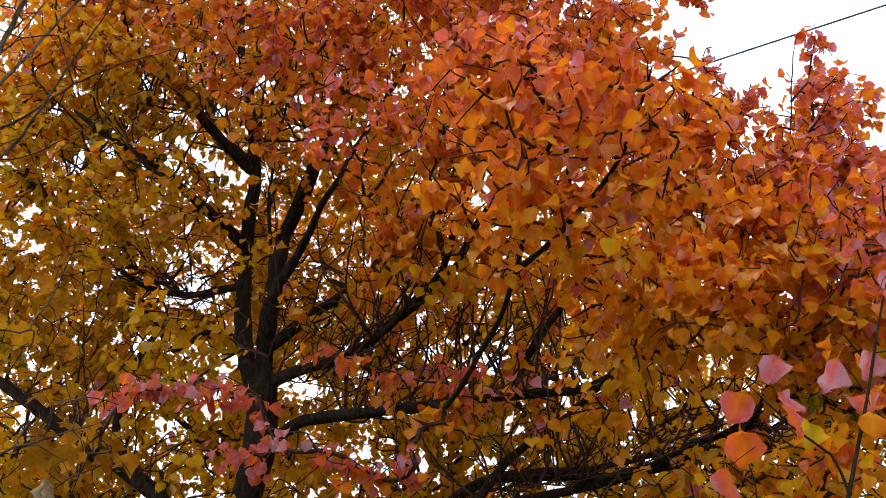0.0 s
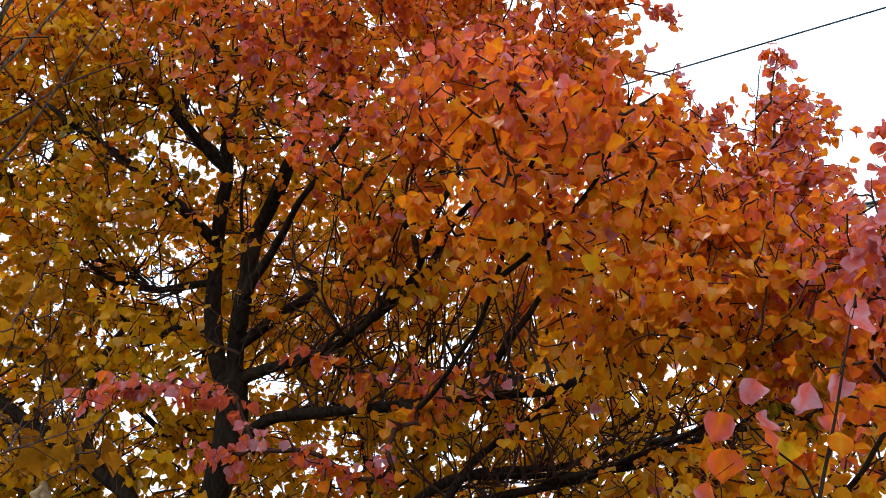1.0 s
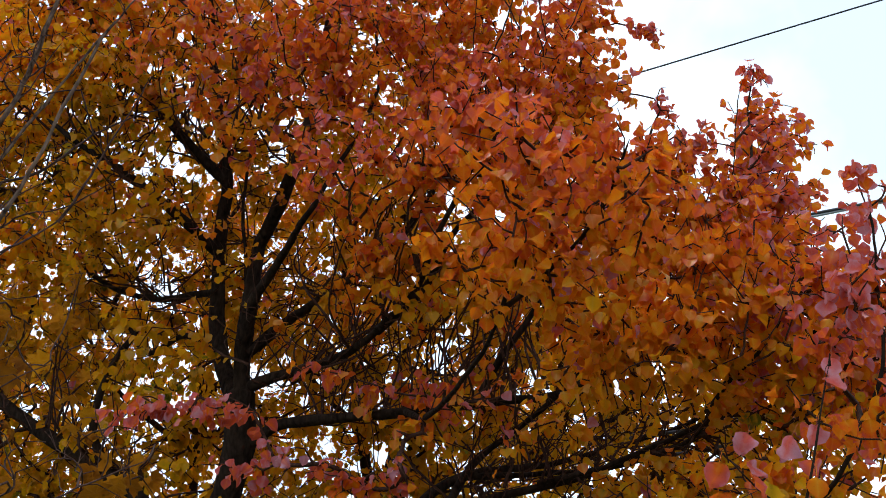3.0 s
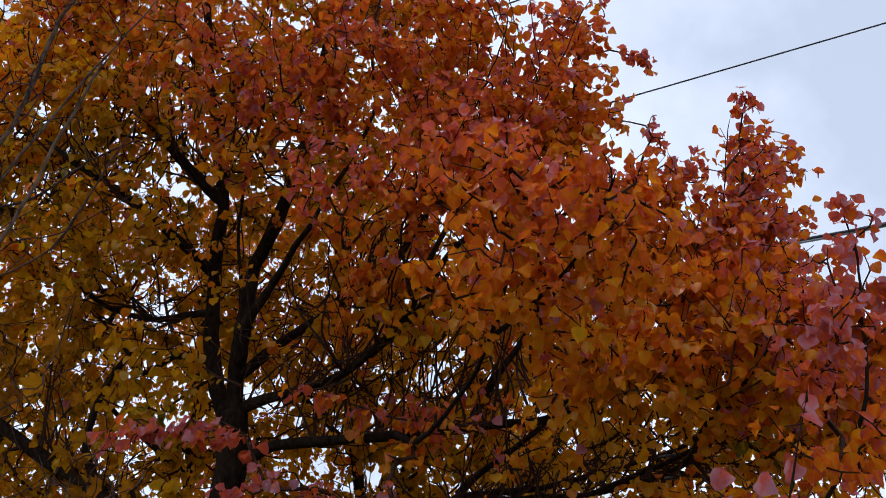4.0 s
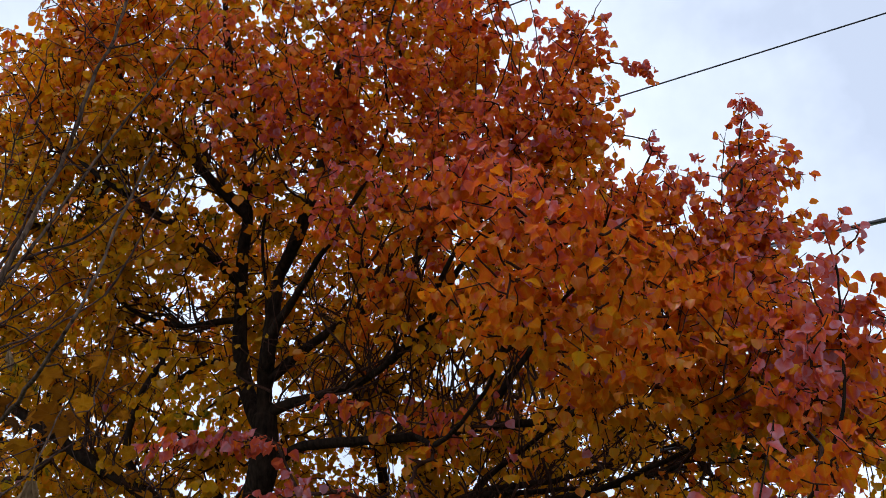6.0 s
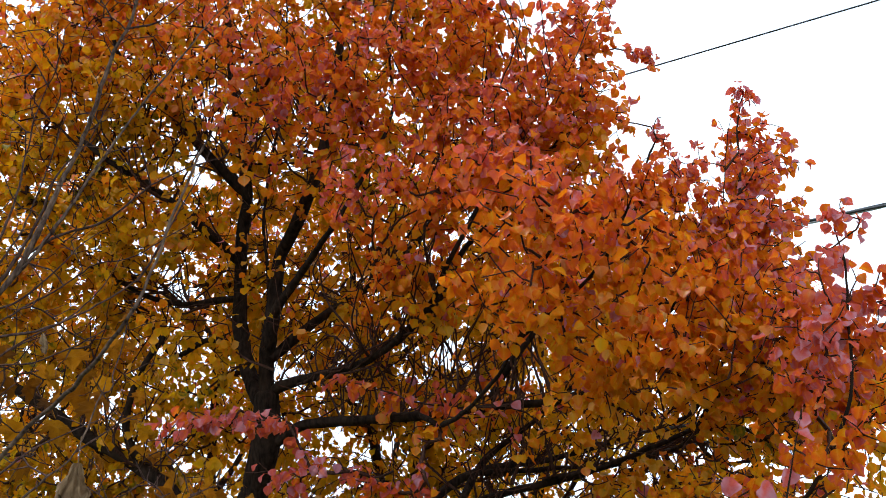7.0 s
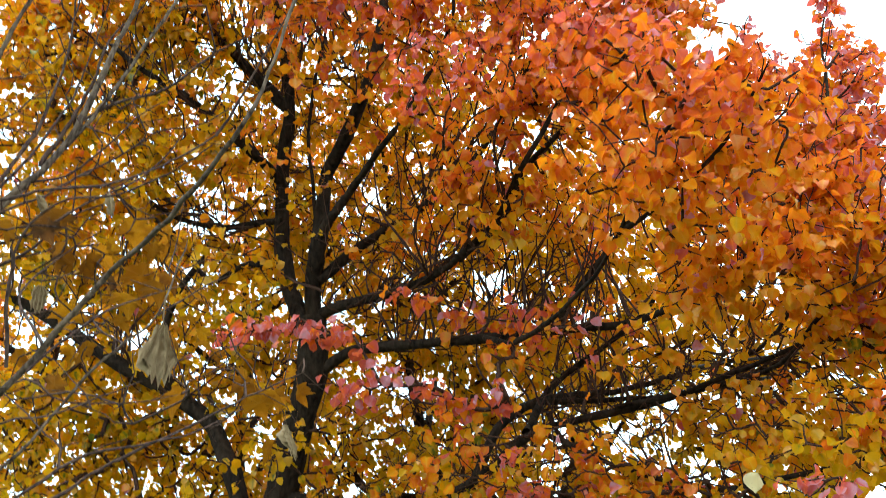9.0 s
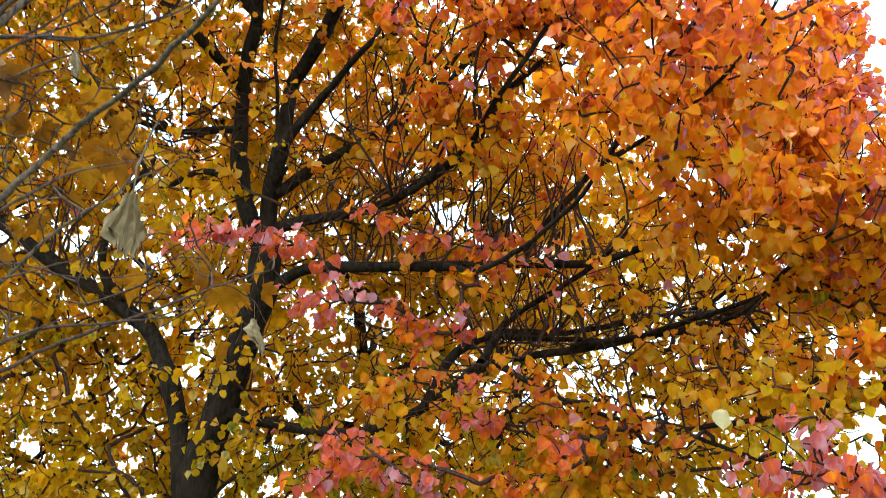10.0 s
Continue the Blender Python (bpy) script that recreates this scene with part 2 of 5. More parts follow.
class Growth:
    """The wood of one tree: limbs drawn by hand, twigs that grow out of the nearest wood towards sprays of foliage."""

    def __init__(self, tree, base, seed):
        self.tree, self.base, self.rng = tree, np.asarray(base, dtype=float), np.random.default_rng(seed)
        self.nodes, self.dirs, self.parent, self.tips = [], [], [], []
        self.wood, self.ends = [], []
        self.seed = seed

    def limb(self, points, r0, r1, name="limb", sides=10, rough=0.06, step=0.045, label="", material=None, kink=0.0022, on=None):
        line = spline(points, step)
        s = np.linspace(0, 1, len(line))
        self.seed += 1
        rng = np.random.default_rng(self.seed)
        bend = np.cumsum(rng.normal(size=line.shape) * kink, axis=0)
        bend -= np.linspace(0, 1, len(line))[:, None] * bend[-1]
        line = line + bend
        radii = (r0 + (r1 - r0) * s ** 0.8) * (1 + 0.07 * np.sin(s * 37 + self.seed))
        radii[-1] *= 0.3
        v, f = tube(line - self.base, radii, sides, rough, self.seed)
        for k in range(2, len(line), 2):
            d = line[k] - line[k - 2]
            self.nodes.append(line[k])
            self.dirs.append(d / (np.linalg.norm(d) + 1e-9))
            self.parent.append(-1)
        ob = part(name, as_mesh(name, v, f, material or BARK), on or self.tree, label)
        if name in ("trunk", "limb") or (name == "branch" and on is None):
            self.wood.append((ob, line))
        return ob

    def bearer(self, p):
        """The trunk or limb that a branch springs from."""
        return min(self.wood, key=lambda w: np.min(np.sum((w[1] - p) ** 2, axis=1)))[0]

    def shoots(self, points, count, low, high, r0=0.007, spread=0.35):
        """Upright side branches off a limb, each a part."""
        line = spline(points, 0.05)
        for _ in range(count):
            p = line[int(self.rng.uniform(0.12, 0.98) * (len(line) - 1))]
            d = np.array([self.rng.normal() * spread, self.rng.normal() * spread, 1.0])
            d /= np.linalg.norm(d)
            long = self.rng.uniform(low, high)
            side = self.rng.normal(size=3) * 0.16 * long
            self.limb([p, p + d * long * 0.35 + side * 0.8, p + d * long * 0.7 + side * 0.4, p + d * long], r0 * self.rng.uniform(0.6, 1.3), 0.0022, "branch", 6, 0.03, 0.05,
                      material=TWIG, kink=0.0045, on=self.bearer(p))
            self.ends.append(p + d * long)

    def sweeps(self, points, count, low, high, r0=0.010, rise=0.25):
        """Side branches that leave a limb at a narrow angle and run on beside it."""
        line = spline(points, 0.05)
        for _ in range(count):
            k = int(self.rng.uniform(0.05, 0.8) * (len(line) - 4))
            p, d = line[k], line[k + 3] - line[k]
            d = d / np.linalg.norm(d)
            long = self.rng.uniform(low, high)
            a = d + self.rng.normal(size=3) * 0.34 + np.array([0, 0, rise * 0.4])
            c = d + self.rng.normal(size=3) * 0.45 + np.array([0, 0, rise * 1.6])
            q = p + a / np.linalg.norm(a) * long * 0.45
            e = q + c / np.linalg.norm(c) * long * 0.55
            self.limb([p, (p + q) / 2 + self.rng.normal(size=3) * 0.015, q, (q + e) / 2 + self.rng.normal(size=3) * 0.02, e], r0 * self.rng.uniform(0.55, 1.2), 0.002,
                      "branch", 6, 0.03, 0.05, material=TWIG, kink=0.0045, on=self.bearer(p))

    def sprays(self, rows, lift=0.25):
        """Grow one twig to each of a spray's tips. Rows: centre x, y, z, half sizes x, y, z, tips, ripeness, its spread."""
        tips = []
        for x, y, z, a, b, c, count, ripe, spread in rows:
            d = self.rng.normal(size=(int(count), 3))
            d /= np.linalg.norm(d, axis=1)[:, None]
            d *= self.rng.uniform(0, 1, (int(count), 1)) ** 0.42
            for e in d:
                tips.append((np.array([x + e[0] * a, y + e[1] * b, z + e[2] * c]), ripe + 0.13 * e[2] - 0.05 * e[1], spread))
        start = np.array(self.nodes)
        near = [np.min(np.sum((start - p) ** 2, axis=1)) for p, _, _ in tips]
        n = len(self.nodes)
        store, way = np.zeros((n + len(tips) * 14, 3)), np.zeros((n + len(tips) * 14, 3))
        store[:n], way[:n] = self.nodes, self.dirs
        par = list(self.parent)
        self.first_twig = n
        for k in np.argsort(near):
            p, ripe, spread = tips[k]
            gap = p - store[:n]
            d2 = np.einsum("ij,ij->i", gap, gap)
            along = np.einsum("ij,ij->i", gap, way[:n]) / np.sqrt(d2 + 1e-6)
            i = int(np.argmin(d2 * (1.75 - along) + 0.3 * np.maximum(0, 0.03 - gap[:, 2]) ** 2))
            q, gap, dist = store[i].copy(), gap[i].copy(), math.sqrt(d2[i])
            if dist < 0.03:
                continue
            m = int(min(12, max(2, dist / 0.07)))
            lead = way[i] * 0.45 + gap / dist * 0.55 + self.rng.normal(size=3) * 0.14
            lead = lead / np.linalg.norm(lead) * dist * 0.9
            last_way = gap * 0.8 + np.array([0, 0, lift * dist]) + self.rng.normal(size=3) * 0.15 * dist
            last, prev = i, q
            for s in np.linspace(0, 1, m + 1)[1:]:
                here = q * (2 * s ** 3 - 3 * s ** 2 + 1) + lead * (s ** 3 - 2 * s ** 2 + s) + p * (3 * s ** 2 - 2 * s ** 3) + last_way * (s ** 3 - s ** 2)
                if s < 1:
                    here = here + self.rng.normal(size=3) * min(0.004, dist * 0.035)
                store[n] = here
                d = here - prev
                way[n] = d / (np.linalg.norm(d) + 1e-9)
                par.append(last)
                last, prev = n, here
                n += 1
            self.tips.append((last, ripe, spread))
        self.nodes, self.parent = store[:n], par

    def twigs(self, material, name="twig_growth", thin=0.0015, fat=0.015):
        """All the twigs as tubes, thicker where more of them spring from one stem."""
        n = len(self.nodes)
        load = np.zeros(n)
        for i, _, _ in self.tips:
            load[i] += 1
        for i in range(n - 1, self.first_twig - 1, -1):
            if self.parent[i] >= self.first_twig:
                load[self.parent[i]] += load[i]
        r = np.minimum(fat, thin * np.maximum(load, 1) ** 0.4)
        lo = np.arange(self.first_twig, n)
        up = np.array(self.parent)[lo]
        ra, rb = np.where(up >= self.first_twig, r[up], r[lo] * 1.25), r[lo]
        a, b = self.nodes[up] - self.base, self.nodes[lo] - self.base
        t = b - a
        t /= np.linalg.norm(t, axis=1)[:, None] + 1e-9
        u = np.cross(t, np.array([0.37, 0.55, 0.74]))
        u /= np.linalg.norm(u, axis=1)[:, None] + 1e-9
        v = np.cross(t, u)
        ang = np.arange(3) * np.pi / 1.5
        ring = np.cos(ang)[None, :, None] * u[:, None] + np.sin(ang)[None, :, None] * v[:, None]
        verts = np.concatenate([a[:, None] + ring * ra[:, None, None], b[:, None] + ring * rb[:, None, None]], 1).reshape(-1, 3)
        j = np.arange(3)
        quad = np.stack([j, (j + 1) % 3, 3 + (j + 1) % 3, 3 + j], -1)
        faces = (np.arange(len(lo))[:, None, None] * 6 + quad).reshape(-1, 4)
        return part(name, as_mesh(name, verts, faces, material), self.tree, "", "stuff")

    def leaf_places(self, per_tip, reach, size, droop=0.55):
        """Where leaves stand: base, direction, face normal, length and ripeness of each."""
        rng, rows = self.rng, []
        for i, ripe, spread in self.tips:
            if ripe < -1:
                continue
            chain, length, k = [self.nodes[i]], 0.0, i
            while length < reach and self.parent[k] >= 0:
                nxt = self.nodes[self.parent[k]]
                length += np.linalg.norm(nxt - chain[-1])
                chain.append(nxt)
                k = self.parent[k]
            chain = np.array(chain)
            out = chain[0] - chain[-1]
            out /= np.linalg.norm(out) + 1e-9
            base_ripe = ripe + rng.normal() * spread * 0.7
            for _ in range(rng.poisson(per_tip)):
                s = rng.uniform(0, 1) ** 1.4 * (len(chain) - 1)
                c = int(min(len(chain) - 2, s))
                p = chain[c] + (chain[c + 1] - chain[c]) * (s - c)
                side = rng.normal(size=3)
                stalk = out * 0.5 + side * 0.6 + np.array([0, 0, 0.1])
                stalk /= np.linalg.norm(stalk)
                long = size * rng.uniform(0.68, 1.16)
                foot = p + stalk * long * rng.uniform(0.35, 0.7)
                way = stalk * 0.7 + rng.normal(size=3) * 0.35 + np.array([0, 0, -droop - rng.uniform(0, 0.7)])
                way /= np.linalg.norm(way)
                normal = np.array([out[0] * 0.3, out[1] * 0.3 - 0.3, 0.6]) + rng.normal(size=3) * 0.62
                normal -= way * (normal @ way)
                normal /= np.linalg.norm(normal) + 1e-9
                ripe_or_sheen = base_ripe + rng.normal() * spread * 0.45
                # some leaves turn rose to lilac; the lilac imitates reflected sky
                if ripe_or_sheen > 0.42 and rng.uniform() < (0.2 if foot[0] > 1.2 else 0.05):
                    ripe_or_sheen = rng.uniform(0.78, 1.0)
                rows.append((*p, *foot, *way, *normal, long, np.clip(ripe_or_sheen, 0, 1)))
        return np.array(rows)


def pear_blade(k):
    """One pear leaf of unit length: a round, pointed blade, folded along the midrib and curled; and its verts' two sides."""
    rng = np.random.default_rng(100 + k)
    y = np.array([0.0, 0.07, 0.24, 0.44, 0.64, 0.80, 0.90, 1.0])
    w = np.array([0.02, 0.25, 0.42, 0.46, 0.38, 0.22, 0.08, 0.0]) * rng.uniform(0.82, 1.1)
    fold, curl, twist = rng.uniform(0.12, 0.9), rng.uniform(-1.0, 0.8), rng.uniform(-0.7, 0.7)
    wave = rng.uniform(0.04, 0.12)
    rows = []
    for i in range(len(y)):
        bend = curl * y[i] ** 2 * 0.6
        for side in (-1, -0.55, 0, 0.55, 1):
            x = side * w[i]
            z = abs(x) ** 1.2 * fold + bend * 0.6 + twist * x * y[i] + wave * math.sin(9 * y[i] + 3 * side + k) * abs(side) * (y[i] < 1)
            rows.append((x * (1 + 0.05 * math.sin(23 * y[i] + k)), y[i] - abs(bend) * 0.15, z))
    return np.array(rows), strip_faces(len(y), 5)


def strip_faces(n, cols):
    return np.array([(i * cols + s, i * cols + s + 1, (i + 1) * cols + s + 1, (i + 1) * cols + s) for i in range(n - 1) for s in range(cols - 1)])


def maple_blade(k):
    """One maple leaf of unit length: five toothed lobes round the end of the stalk, cupped and curled."""
    rng = np.random.default_rng(300 + k)
    outline = [(0.0, 0.0), (0.16, -0.06), (0.40, -0.02), (0.33, 0.12), (0.62, 0.30), (0.52, 0.42), (0.66, 0.58), (0.44, 0.55),
               (0.30, 0.50), (0.27, 0.66), (0.16, 0.80), (0.0, 1.05)]
    right = [(x * rng.uniform(0.9, 1.1), y * rng.uniform(0.95, 1.05)) for x, y in outline]
    left = [(-x * rng.uniform(0.9, 1.1), y * rng.uniform(0.95, 1.05)) for x, y in outline[1:-1]]
    ring = right + left[::-1]
    curl, fold, wave = rng.uniform(0.1, 0.7), rng.uniform(-0.2, 0.5), rng.uniform(0.05, 0.14)
    mid = (0.0, 0.36)
    pts = []
    for x, y in [mid] + ring + [((x + mid[0]) / 2, (y + mid[1]) / 2) for x, y in ring]:
        d = math.hypot(x, y - 0.36)
        a = math.atan2(x, y - 0.05)
        pts.append((x * (1 - 0.25 * curl * d), y, -1.3 * curl * d * d + fold * abs(x) + wave * math.sin(11 * x + 7 * y + k) + 0.10 * d * math.cos(a * 6.3) + rng.normal() * 0.03))
    n = len(ring)
    faces = []
    for i in range(n):
        j = (i + 1) % n
        faces.append((1 + i, 1 + j, 1 + n + j, 1 + n + i))
        faces.append((1 + n + i, 1 + n + j, 0, 0))
    quads = [f for f in faces if f[2] != f[3]]
    tris = [f for f in faces if f[2] == f[3]]
    quads += [(tris[i][0], tris[i][1], tris[i + 1][1], 0) for i in range(0, len(tris) - 1, 2)]
    return np.array(pts), np.array(quads)


def blade_axes(rows):
    way, normal = rows[:, 6:9], rows[:, 9:12]
    return np.cross(way, normal), way, normal


def blade_marks(bv):
    """How much riper than its middle each place of a blade is, and how near its midrib."""
    wide = np.abs(bv[:, 0])
    if len(bv) in (45, 49):
        veins = np.zeros(len(bv))
        for k in (0, 3, 5, 7, 12, 17, 19, 21, 25, 27, 29, 34, 39, 41, 43):
            veins[k] = 0.86
        return 0.5 * (wide - 0.2) + 0.14 * (bv[:, 1] - 0.5), veins
    return 0.5 * (wide - 0.2) + 0.14 * (bv[:, 1] - 0.5), np.clip(1 - wide / 0.4, 0, 1) * (bv[:, 1] < 0.97) * (len(bv) in (40, 44)) * 0.9


def leaf_mass(name, rows, blades, base, parent, material, label, stalk_r=0.0009):
    """All these leaves with their stalks, joined."""
    xs, ys, zs = blade_axes(rows)
    verts, faces, ripe, ribs, count = [], [], [], [], 0
    lean = np.random.default_rng(len(rows)).normal(0.5, 0.6, len(rows))
    pick = np.arange(len(rows)) % len(blades)
    for k, (bv, bf) in enumerate(blades):
        sel = np.where(pick == k)[0]
        if not len(sel):
            continue
        size = rows[sel, 12][:, None, None]
        w = rows[sel, 3:6][:, None] - base + size * (bv[None, :, 0:1] * xs[sel][:, None] + bv[None, :, 1:2] * ys[sel][:, None] + bv[None, :, 2:3] * zs[sel][:, None])
        verts.append(w.reshape(-1, 3))
        faces.append((bf[None] + (np.arange(len(sel)) * len(bv))[:, None, None] + count).reshape(-1, 4))
        edge, rib = blade_marks(bv)
        ripe.append(np.clip(rows[sel, 13][:, None] + lean[sel][:, None] * edge[None], 0, 1).ravel())
        ribs.append(np.tile(rib, len(sel)))
        count += len(sel) * len(bv)
    # stalks: one slip each
    a, b = rows[:, 0:3] - base, rows[:, 3:6] - base
    slip = np.stack([xs, -xs], 1) * stalk_r
    sv = np.concatenate([a[:, None] + slip, b[:, None] - slip], 1).reshape(-1, 3)
    verts.append(sv)
    faces.append((np.arange(len(rows))[:, None] * 4 + np.arange(4)[None]) + count)
    ripe.append(np.repeat(np.clip(rows[:, 13] * 0.6 + 0.2, 0, 1), 4))
    ribs.append(np.zeros(4 * len(rows)))
    me = as_mesh(name, np.vstack(verts), np.vstack(faces), material, np.concatenate(ripe), rib=np.concatenate(ribs))
    return part(name, me, parent, label, "stuff")


def single_leaves(rows, blades, base, parent, material, stem="leaf"):
    """Leaves near the path, each an object of its own; alike ones share a mesh."""
    made = {}
    xs, ys, zs = blade_axes(rows)
    for i, row in enumerate(rows):
        k, shade = i % len(blades), int(row[13] * 7.99)
        if (k, shade) not in made:
            bv, bf = blades[k]
            foot = np.array([[0.012, -0.02, 0], [-0.012, -0.02, 0], [-0.008, -0.5, -0.05], [0.008, -0.5, -0.05]])
            bv2 = np.vstack([bv, foot + np.array([0, 0.02, 0])])
            bf2 = np.vstack([bf, [[len(bv), len(bv) + 1, len(bv) + 2, len(bv) + 3]]])
            edge, rib = blade_marks(bv2)
            made[k, shade] = as_mesh(stem, bv2, bf2, material, np.clip((shade + 0.5) / 8 + (0.5 + 0.25 * (k % 4)) * edge, 0, 1), rib=rib)
        ob = part(stem, made[k, shade], parent.bearer(row[0:3]) if isinstance(parent, Growth) else parent)
        m = Matrix.Identity(4)
        for c in range(3):
            m[c][0], m[c][1], m[c][2], m[c][3] = xs[i][c] * row[12], ys[i][c] * row[12], zs[i][c] * row[12], row[3 + c] - base[c]
        ob.matrix_local = m


def coarse(blade):
    """The same leaf with every other row of its mesh left out."""
    v, _ = blade
    v = v.reshape(-1, 5, 3)[np.array([0, 1, 2, 4, 5, 7])][:, np.array([0, 2, 4])].reshape(-1, 3)
    return v, strip_faces(6, 3)


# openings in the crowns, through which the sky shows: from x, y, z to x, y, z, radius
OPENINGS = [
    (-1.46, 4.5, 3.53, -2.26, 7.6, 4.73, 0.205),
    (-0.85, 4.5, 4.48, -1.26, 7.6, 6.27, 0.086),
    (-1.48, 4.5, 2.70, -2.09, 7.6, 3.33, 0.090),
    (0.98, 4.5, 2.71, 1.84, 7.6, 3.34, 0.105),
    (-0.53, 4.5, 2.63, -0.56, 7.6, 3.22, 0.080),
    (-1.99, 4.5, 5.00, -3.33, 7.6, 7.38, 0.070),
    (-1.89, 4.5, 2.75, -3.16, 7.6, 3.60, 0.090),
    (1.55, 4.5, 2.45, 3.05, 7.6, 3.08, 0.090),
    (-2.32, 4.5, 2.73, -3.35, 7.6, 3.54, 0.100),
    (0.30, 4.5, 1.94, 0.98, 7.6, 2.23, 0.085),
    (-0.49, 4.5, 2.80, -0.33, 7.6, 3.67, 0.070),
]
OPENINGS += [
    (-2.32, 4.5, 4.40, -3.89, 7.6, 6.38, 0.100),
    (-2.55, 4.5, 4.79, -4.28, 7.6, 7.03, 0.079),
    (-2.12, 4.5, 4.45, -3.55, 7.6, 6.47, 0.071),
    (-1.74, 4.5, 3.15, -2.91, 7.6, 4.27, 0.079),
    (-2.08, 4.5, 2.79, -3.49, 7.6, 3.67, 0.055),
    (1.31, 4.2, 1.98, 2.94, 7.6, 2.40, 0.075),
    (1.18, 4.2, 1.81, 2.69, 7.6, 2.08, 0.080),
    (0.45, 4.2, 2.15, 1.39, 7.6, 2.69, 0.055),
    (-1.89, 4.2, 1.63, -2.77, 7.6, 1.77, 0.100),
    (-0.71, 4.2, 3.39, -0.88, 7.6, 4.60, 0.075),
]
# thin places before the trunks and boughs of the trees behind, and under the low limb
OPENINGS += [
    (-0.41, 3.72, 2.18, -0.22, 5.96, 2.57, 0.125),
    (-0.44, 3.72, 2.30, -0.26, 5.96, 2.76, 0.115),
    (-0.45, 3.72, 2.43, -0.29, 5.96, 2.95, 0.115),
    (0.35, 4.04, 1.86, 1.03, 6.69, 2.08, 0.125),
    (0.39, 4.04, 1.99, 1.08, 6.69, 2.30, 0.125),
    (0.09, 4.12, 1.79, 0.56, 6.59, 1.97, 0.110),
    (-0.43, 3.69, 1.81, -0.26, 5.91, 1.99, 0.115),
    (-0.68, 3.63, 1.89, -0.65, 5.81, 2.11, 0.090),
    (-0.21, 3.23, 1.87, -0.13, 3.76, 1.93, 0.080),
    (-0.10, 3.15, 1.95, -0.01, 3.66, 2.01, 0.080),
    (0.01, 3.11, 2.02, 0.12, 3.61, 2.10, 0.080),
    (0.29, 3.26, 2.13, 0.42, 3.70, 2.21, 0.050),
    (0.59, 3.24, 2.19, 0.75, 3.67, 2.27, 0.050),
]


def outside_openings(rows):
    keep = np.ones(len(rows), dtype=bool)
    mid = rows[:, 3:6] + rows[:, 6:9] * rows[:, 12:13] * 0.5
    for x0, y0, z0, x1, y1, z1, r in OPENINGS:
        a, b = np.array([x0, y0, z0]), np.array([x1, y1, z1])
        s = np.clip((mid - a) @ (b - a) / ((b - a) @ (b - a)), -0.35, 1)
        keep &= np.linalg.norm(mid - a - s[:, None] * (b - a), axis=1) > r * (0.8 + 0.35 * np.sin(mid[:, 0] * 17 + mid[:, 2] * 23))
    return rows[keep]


PEAR_BLADES = [pear_blade(k) for k in range(20)]
FAR_BLADES = [coarse(x) for x in PEAR_BLADES]
FARTHEST_BLADES = [(v.reshape(-1, 3, 3)[np.array([0, 1, 3, 5])].reshape(-1, 3), strip_faces(4, 3)) for v, _ in FAR_BLADES]
MAPLE_BLADES = [maple_blade(k) for k in range(5)]

# ---------------------------------------------------------------- ground
gv, gf = [], []
steps = np.concatenate([-np.geomspace(900, 12, 12), np.linspace(-10, 10, 21), np.geomspace(12, 900, 12)])
for yy in steps:
    for xx in steps:
        gv.append((xx, yy + 4, 0.03 * math.sin(xx * 0.9) * math.cos(yy * 0.7)))
gn = len(steps)
for i in range(gn - 1):
    for j in range(gn - 1):
        gf.append((i * gn + j, i * gn + j + 1, (i + 1) * gn + j + 1, (i + 1) * gn + j))
tagged(new("ground", as_mesh("ground", gv, gf, GRASS)), "short green lawn under the trees", "lawn", kind="structure")

# ---------------------------------------------------------------- the pear tree
PEAR_BASE = (-1.15, 4.62, 0.0)
pear = thing("pear_tree", PEAR_BASE, "tall pear tree in orange, red and gold autumn leaf", "tree", "street trees")
grow = Growth(pear, PEAR_BASE, 11)
grow.limb([(-1.15, 4.62, -0.1), (-1.16, 4.6, 0.7), (-1.16, 4.53, 1.49), (-1.11, 4.5, 1.80), (-1.05, 4.46, 2.10), (-0.98, 4.38, 2.36),
           (-0.93, 4.3, 2.58), (-0.93, 4.26, 2.89)], 0.108, 0.082, "trunk", 18, 0.05, label="dark grey-brown pear trunk with rough bark")
# the second leader and the long left limb
grow.limb([(-1.17, 4.58, 0.95), (-1.22, 4.56, 1.42), (-1.32, 4.59, 1.86), (-1.42, 4.66, 2.12), (-1.58, 4.78, 2.38), (-1.88, 4.85, 2.58), (-2.18, 4.88, 2.74),
           (-2.50, 4.96, 2.95), (-2.90, 5.03, 3.18)], 0.07, 0.03)
grow.limb([(-1.72, 4.82, 2.47), (-1.86, 4.78, 2.74), (-1.78, 4.64, 3.08), (-1.62, 4.56, 3.32)], 0.032, 0.016)
# the two stems above the fork
grow.limb([(-0.94, 4.29, 2.78), (-1.06, 4.40, 3.00), (-1.15, 4.49, 3.36), (-1.17, 4.47, 3.67), (-1.17, 4.41, 3.98), (-1.15, 4.30, 4.22),
           (-1.20, 4.21, 4.54), (-1.26, 4.09, 4.88), (-1.30, 4.01, 5.32), (-1.34, 3.96, 5.71), (-1.30, 3.95, 6.22), (-1.20, 3.89, 6.71)], 0.056, 0.010)
grow.limb([(-0.93, 4.27, 2.78), (-0.94, 4.22, 3.03), (-0.91, 4.12, 3.24), (-0.90, 4.12, 3.50), (-0.88, 4.12, 3.70), (-0.75, 3.93, 3.92), (-0.68, 3.86, 4.11),
           (-0.62, 3.87, 4.39), (-0.59, 3.99, 4.71), (-0.56, 4.03, 5.17), (-0.52, 4.03, 5.62), (-0.50, 3.97, 6.12), (-0.60, 3.90, 6.61)], 0.056, 0.010)
